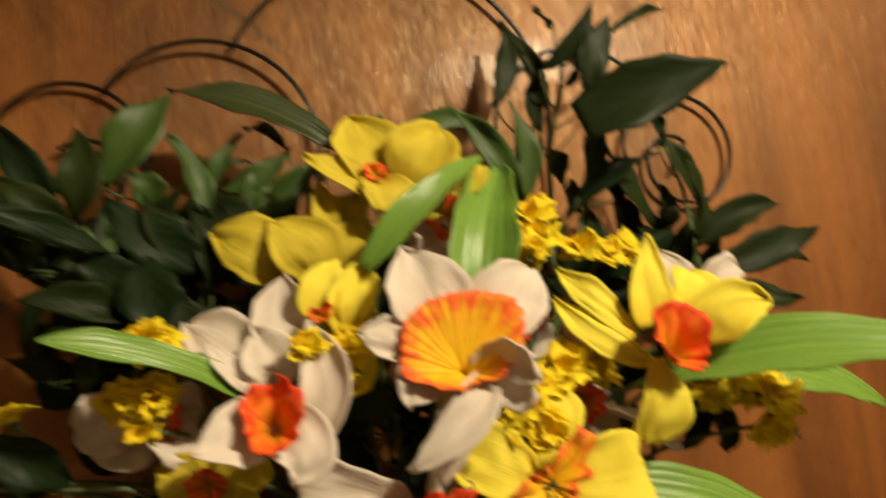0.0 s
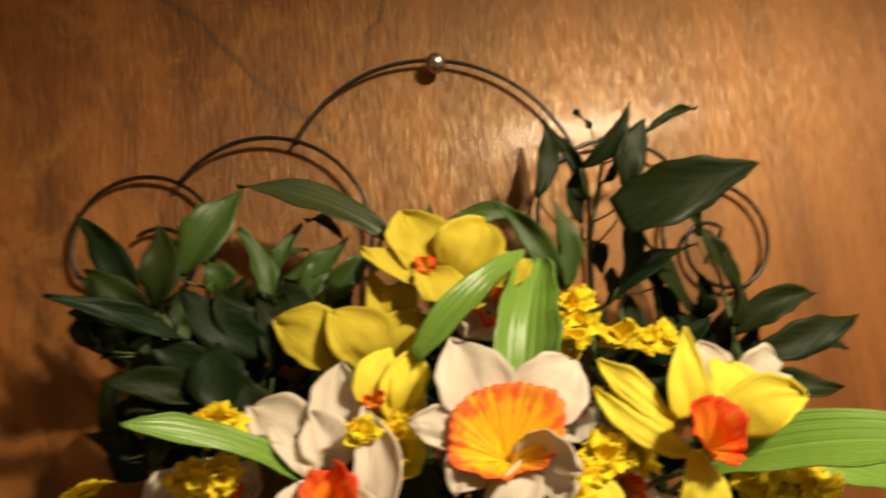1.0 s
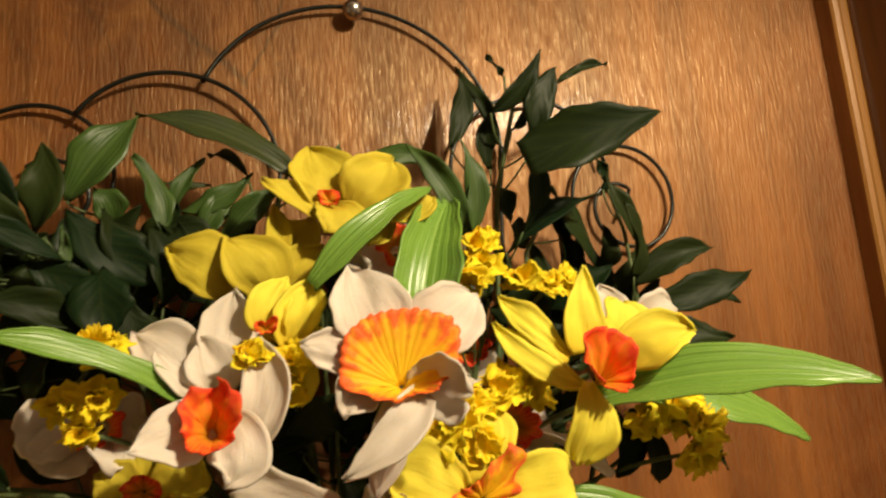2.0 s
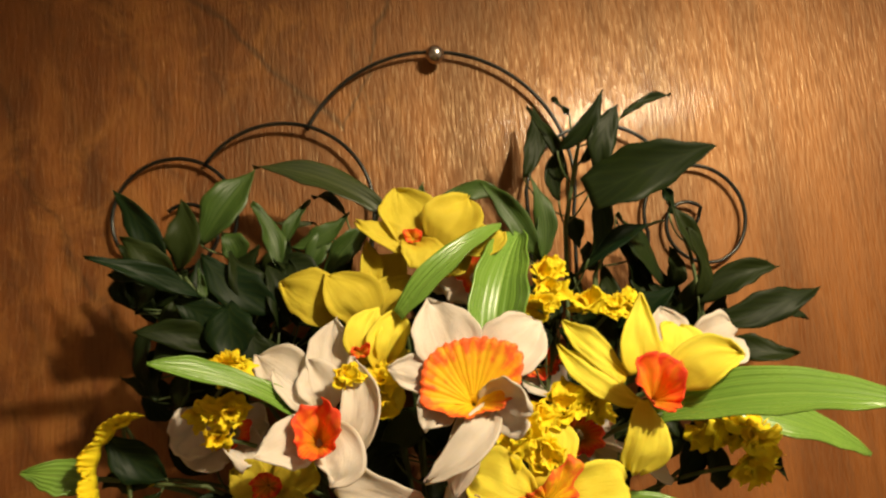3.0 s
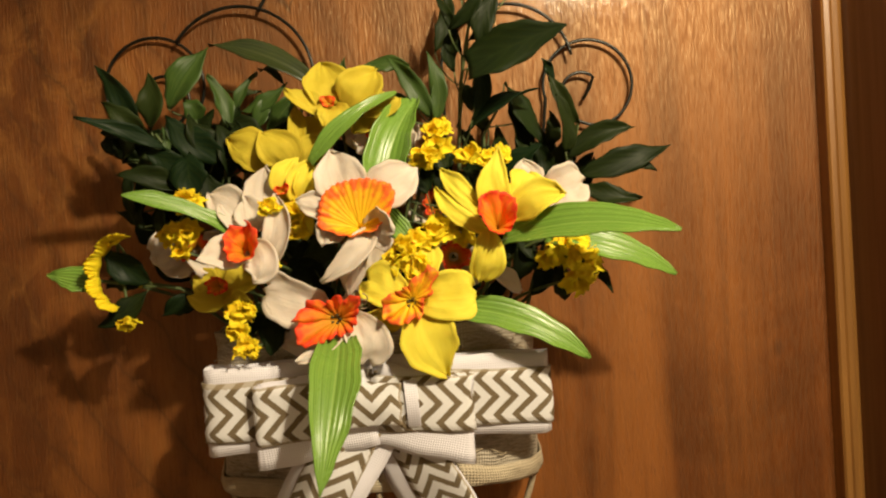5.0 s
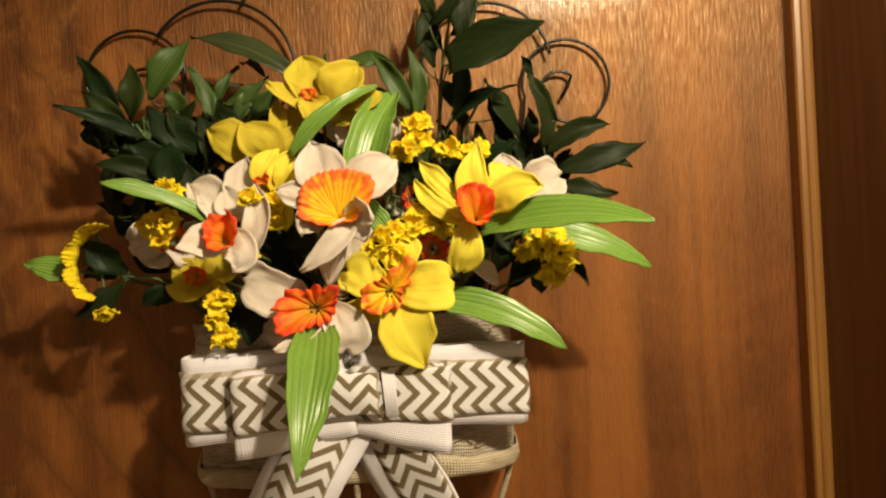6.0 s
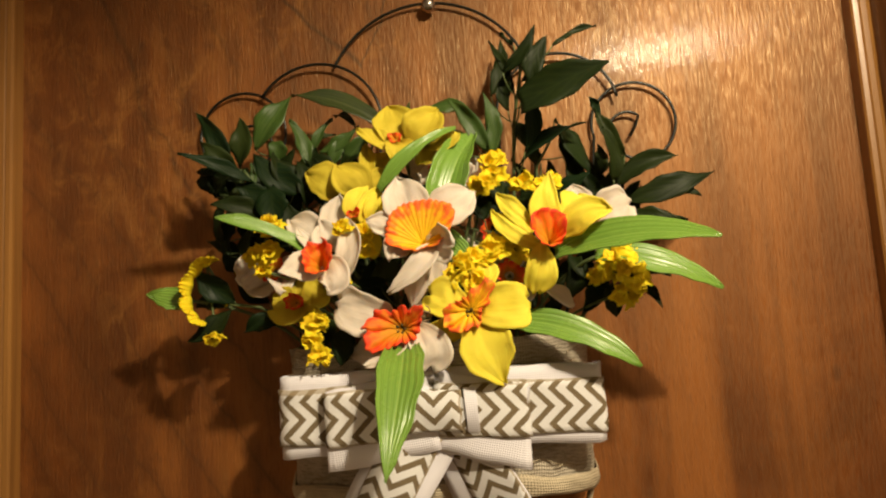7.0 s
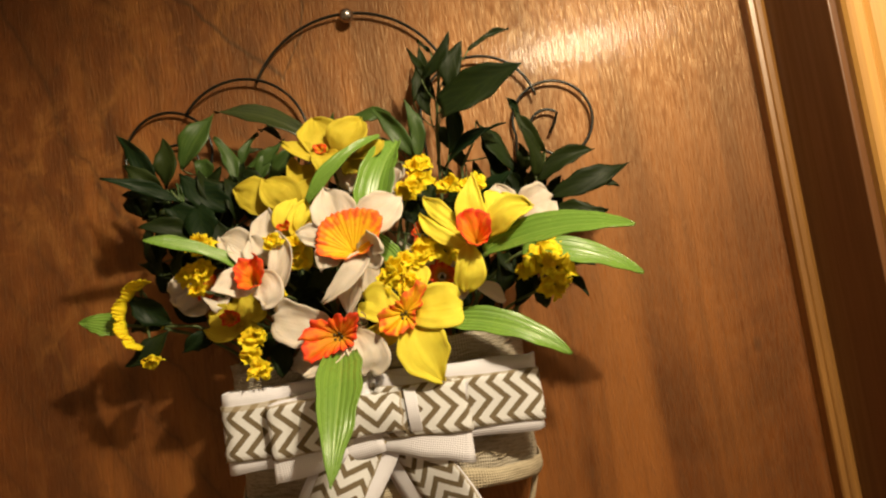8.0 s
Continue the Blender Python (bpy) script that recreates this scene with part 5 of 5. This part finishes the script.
spray("dark green leaf spray low beside the basket corner", (0.13, -0.05, 1.32), [(0.11, -0.05, 1.30), (0.14, -0.06, 1.36), (0.175, -0.09, 1.394)], [
    ((0.182, -0.095, 1.396), (0.21, -0.105, 1.369), 0.010, 0.002, 0.2, N1), ((0.176, -0.09, 1.401), (0.223, -0.09, 1.396), 0.012, 0.002, 0.2, N1), ((0.163, -0.085, 1.407), (0.146, -0.09, 1.37), 0.022, 0.003, 0.2, N1),
    ((0.149, -0.08, 1.417), (0.132, -0.09, 1.38), 0.022, 0.003, 0.2, N1), ((0.14, -0.08, 1.422), (0.149, -0.095, 1.398), 0.014, 0.003, 0.2, N1), ((0.171, -0.09, 1.392), (0.174, -0.09, 1.363), 0.018, 0.003, 0.2, N1)], SHADED_DARK, 9)
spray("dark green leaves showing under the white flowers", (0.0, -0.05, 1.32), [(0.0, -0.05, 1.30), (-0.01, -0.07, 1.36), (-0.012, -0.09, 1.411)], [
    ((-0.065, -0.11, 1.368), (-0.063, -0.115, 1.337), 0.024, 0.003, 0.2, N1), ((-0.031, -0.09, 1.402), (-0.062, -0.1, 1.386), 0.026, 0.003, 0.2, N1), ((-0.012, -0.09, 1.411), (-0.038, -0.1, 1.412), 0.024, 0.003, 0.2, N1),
    ((0.006, -0.09, 1.4), (0.001, -0.1, 1.364), 0.024, 0.003, 0.2, N1), ((0.026, -0.09, 1.413), (0.016, -0.1, 1.382), 0.024, 0.003, 0.2, N1), ((-0.012, -0.08, 1.43), (-0.054, -0.09, 1.404), 0.026, 0.003, 0.2, N1), ((-0.079, -0.09, 1.377), (-0.084, -0.11, 1.347), 0.022, 0.002, 0.2, N1)], SHADED_DARK, 10)
# these take the shade-darkened green, as they stand deep in the bunch
spray("leaves coloured dark, as if shaded, deep behind the upper flowers", (0.06, -0.05, 1.32), [(0.06, -0.05, 1.30), (0.07, -0.05, 1.40), (0.085, -0.07, 1.479)], [
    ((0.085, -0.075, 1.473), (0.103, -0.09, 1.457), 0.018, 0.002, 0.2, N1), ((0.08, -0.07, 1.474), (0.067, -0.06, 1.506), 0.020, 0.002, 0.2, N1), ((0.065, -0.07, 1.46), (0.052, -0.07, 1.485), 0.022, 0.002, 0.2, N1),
    ((0.036, -0.06, 1.468), (0.017, -0.055, 1.504), 0.024, 0.002, 0.2, N1), ((0.007, -0.06, 1.479), (-0.012, -0.055, 1.515), 0.024, 0.002, 0.2, N1), ((0.075, -0.07, 1.46), (0.091, -0.06, 1.495), 0.020, 0.002, 0.2, N1), ((-0.014, -0.06, 1.465), (0.007, -0.05, 1.515), 0.022, 0.002, 0.2, N1)], SHADED_DARK, 11)
spray("dark green leaves standing behind the yellow trumpet flower", (0.12, -0.045, 1.32), [(0.11, -0.045, 1.30), (0.125, -0.045, 1.40), (0.135, -0.045, 1.47)], [
    ((0.156, -0.045, 1.456), (0.150, -0.040, 1.526), 0.0210, 0.003, 0.25, N1), ((0.171, -0.045, 1.455), (0.166, -0.050, 1.517), 0.0170, 0.003, 0.25, N2), ((0.139, -0.040, 1.464), (0.130, -0.036, 1.520), 0.0190, 0.003, 0.25, N3), ((0.159, -0.050, 1.473), (0.199, -0.060, 1.512), 0.0130, 0.003, 0.25, N1), ((0.147, -0.046, 1.494), (0.141, -0.050, 1.549), 0.0160, 0.003, 0.25, N2), ((0.173, -0.055, 1.466), (0.158, -0.050, 1.503), 0.0160, 0.003, 0.25, N3), ((0.183, -0.050, 1.459), (0.211, -0.058, 1.488), 0.0140, 0.003, 0.25, N1), ((0.101, -0.050, 1.475), (0.094, -0.050, 1.519), 0.0140, 0.003, 0.25, N2), ((0.112, -0.050, 1.460), (0.122, -0.045, 1.494), 0.0180, 0.003, 0.25, N3)], SHADED_DARK, 15)
spray("loose dark green leaves behind the middle of the bunch", (0.05, -0.04, 1.32), [(0.05, -0.04, 1.30), (0.05, -0.04, 1.40), (0.05, -0.04, 1.50)], [
    leaf_at(crowd, (0.045, -0.05, 1.42), (0.105, 0.018, 0.055), 0.040) for _ in range(44)], SHADED_DARK, 12)

# scattered filler leaves, in the shade-darkened green, for the bunch's shadowed side
spray("crowded small dark leaves added to fill and darken the bunch's shaded side", (-0.07, -0.045, 1.32), [(-0.06, -0.045, 1.30), (-0.09, -0.05, 1.42), (-0.115, -0.055, 1.50)], [
    leaf_at(crowd, (-0.125, -0.052, 1.475), (0.068, 0.02, 0.045), 0.037) for _ in range(58)], SHADED_DARK, 13)


def tendril(start, turns, radius, rise, seed):
    """A thin brown wire curl on a straight stalk from the basket."""
    rng = random.Random(seed)
    c = V(start)
    ob = thing("curled_tendril", c, "thin brown wire tendril curled among the flowers", "tendril", "curled tendrils")
    n = int(turns * 18)
    pts = [c + Vector((radius * (1 - 0.35 * i / n) * math.cos(i * 0.35 + seed), -0.5 * radius * math.sin(i * 0.35 + seed) - 0.004 * i / n, rise * i / n + 0.6 * radius * math.sin(i * 0.35 + seed))) for i in range(n)]
    part("curl", tube(pts, 0.00055, 6), TENDRIL, ob)
    stem_to_basket(ob, pts[0], "stalk", 0.0007, seed)
    return ob


tendril((0.011, -0.122, 1.392), 2.4, 0.0042, 0.013, 1)
tendril((0.013, -0.128, 1.371), 2.0, 0.0045, 0.009, 2)

# ---- ribbon bow ----


def band(path, width, tilt=0.0, u0=0.0, thick=0.0006, wob=0.0, seed=0, up=(0, 0, 1), skew=None, flow=1):
    """A flat ribbon along path; its width runs along up. UVs in metres."""
    pts = [V(p) for p in path]
    rows, uvs, run = [], [], u0
    for i, p in enumerate(pts):
        if i:
            run += (p - pts[i - 1]).length
        w = V(up).normalized()
        t = (pts[min(i + 1, len(pts) - 1)] - pts[max(i - 1, 0)]).normalized()
        w = (w - t * w.dot(t)).normalized()
        n = t.cross(w)
        row, tex = [], []
        for j in range(9):
            v = (j / 8 - 0.5) * width
            sk = skew(i / (len(pts) - 1), j / 8) if skew else Vector((0, 0, 0))
            row.append(p + w * v * (1 + 0.025 * math.sin(i * 0.9 + seed * 2 + (2 if v > 0 else 0))) + n * wob * math.sin(j * 0.7 + i * 0.35 + seed) + sk)
            tex.append((run * flow, v + width / 2))
        rows.append(row)
        uvs.append(tex)
    return grid_mesh(rows, uvs, thick)


def loop_path(x0, x1, z0, z1, y_front, y_back, puff=0.0, flare=0.0):
    """From the knot out along the front, round the fold and back behind."""
    s = 1 if x1 > x0 else -1
    r = (y_back - y_front) / 2
    out = []
    for i in range(13):
        k = i / 12
        out.append((x0 + (x1 - s * r - x0) * k, y_front + flare * (1 - k) + 0.006 * (1 - k) ** 2 - puff * math.sin(math.pi * k), z0 + (z1 - z0) * k))
    for i in range(1, 8):
        a = math.pi * i / 8
        out.append((x1 - s * r + s * r * math.sin(a), (y_front + y_back) / 2 - r * math.cos(a), z1))
    for i in range(13):
        k = i / 12
        out.append((x1 - s * r + (x0 - x1 + s * r) * k, y_back, z1 + (z0 - z1) * k))
    return out


bow = thing("ribbon_bow", (0.010, -0.10, 1.295), "white and taupe chevron ribbon bow tied round the basket", "bow")
KX, KZ = 0.0145, 1.2975
# outer loops lie behind the inner ones
for x1, z1, yf, yb, cw, nw, nz, seed in ((-0.1185, 1.296, -0.130, -0.103, 0.0465, 0.067, 1.2965, 1), (0.1555, 1.2935, -0.1175, -0.101, 0.0440, 0.064, 1.2955, 2), (-0.0750, 1.2945, -0.142, -0.1285, 0.0440, 0.064, 1.2850, 3), (0.0925, 1.2945, -0.135, -0.1235, 0.0430, 0.064, 1.2800, 4)):
    part("white_loop", band(loop_path(KX, x1 * 0.985, KZ, nz, yf + 0.0018, yb - 0.0018, 0.001, 0.011 if x1 < 0 else 0.0), nw, wob=0.0004, seed=seed), NET, bow, "white net ribbon loop")
    part("chevron_loop", band(loop_path(KX, x1, KZ, z1, yf, yb, 0.001, 0.011 if x1 < 0 else 0.0), cw, wob=0.0005, seed=seed + 5, flow=1 if x1 > 0 else -1), CHEVRON, bow, "chevron ribbon loop")
knot = [(KX, -0.1375 - 0.003 * math.sin(math.pi * i / 14), 1.3125 - 0.031 * i / 14) for i in range(15)]
part("knot", band([(KX, -0.125, 1.3155), *knot, (KX, -0.125, 1.2785)], 0.046, up=(-1, 0, 0), wob=0.0006), CHEVRON, bow, "chevron ribbon knot")
part("white_knot", band([(KX + 0.03, -0.126, 1.318), (KX + 0.03, -0.1362, 1.314), (KX + 0.032, -0.1362, 1.28), (KX + 0.03, -0.126, 1.276)], 0.010, up=(-1, 0, 0)), NET, bow)


def tail(x0, z0, x1, z1, y0, y1, width, mat, name, label, tilt=0.0, u0=0.0, flow=1):
    a, b = Vector((x0, y0, z0)), Vector((x1, y1, z1))
    d = (b - a).normalized()
    n = 22
    path = [a.lerp(b, i / n) + Vector((0, -0.006 * math.sin(i / n * 3.0) + 0.0015 * math.sin(i * 0.9), 0)) for i in range(n + 1)]
    side = d.cross(Vector((0, -1, 0))).normalized()
    side = (side + Vector((0, tilt if side.x > 0 else -tilt, 0))).normalized()

    def notch(k, j):
        return -d * 0.018 * (1 - abs(2 * j - 1)) if k > 0.999 else Vector((0, 0, 0))

    return part(name, band(path, width, up=side, wob=0.0007, u0=u0, skew=notch, flow=flow), mat, bow, label)


tail(0.006, 1.284, -0.105, 1.10, -0.128, -0.119, 0.062, NET, "white_tail", "white net ribbon tail")
tail(0.001, 1.284, -0.092, 1.11, -0.131, -0.1215, 0.043, CHEVRON, "chevron_tail", "chevron ribbon tail with a notched end")
tail(0.026, 1.284, 0.118, 1.10, -0.124, -0.098, 0.060, NET, "white_tail", "white net ribbon tail", -0.35)
tail(0.034, 1.284, 0.120, 1.11, -0.1275, -0.102, 0.043, CHEVRON, "chevron_tail", "chevron ribbon tail with a notched end", -0.35, flow=-1)
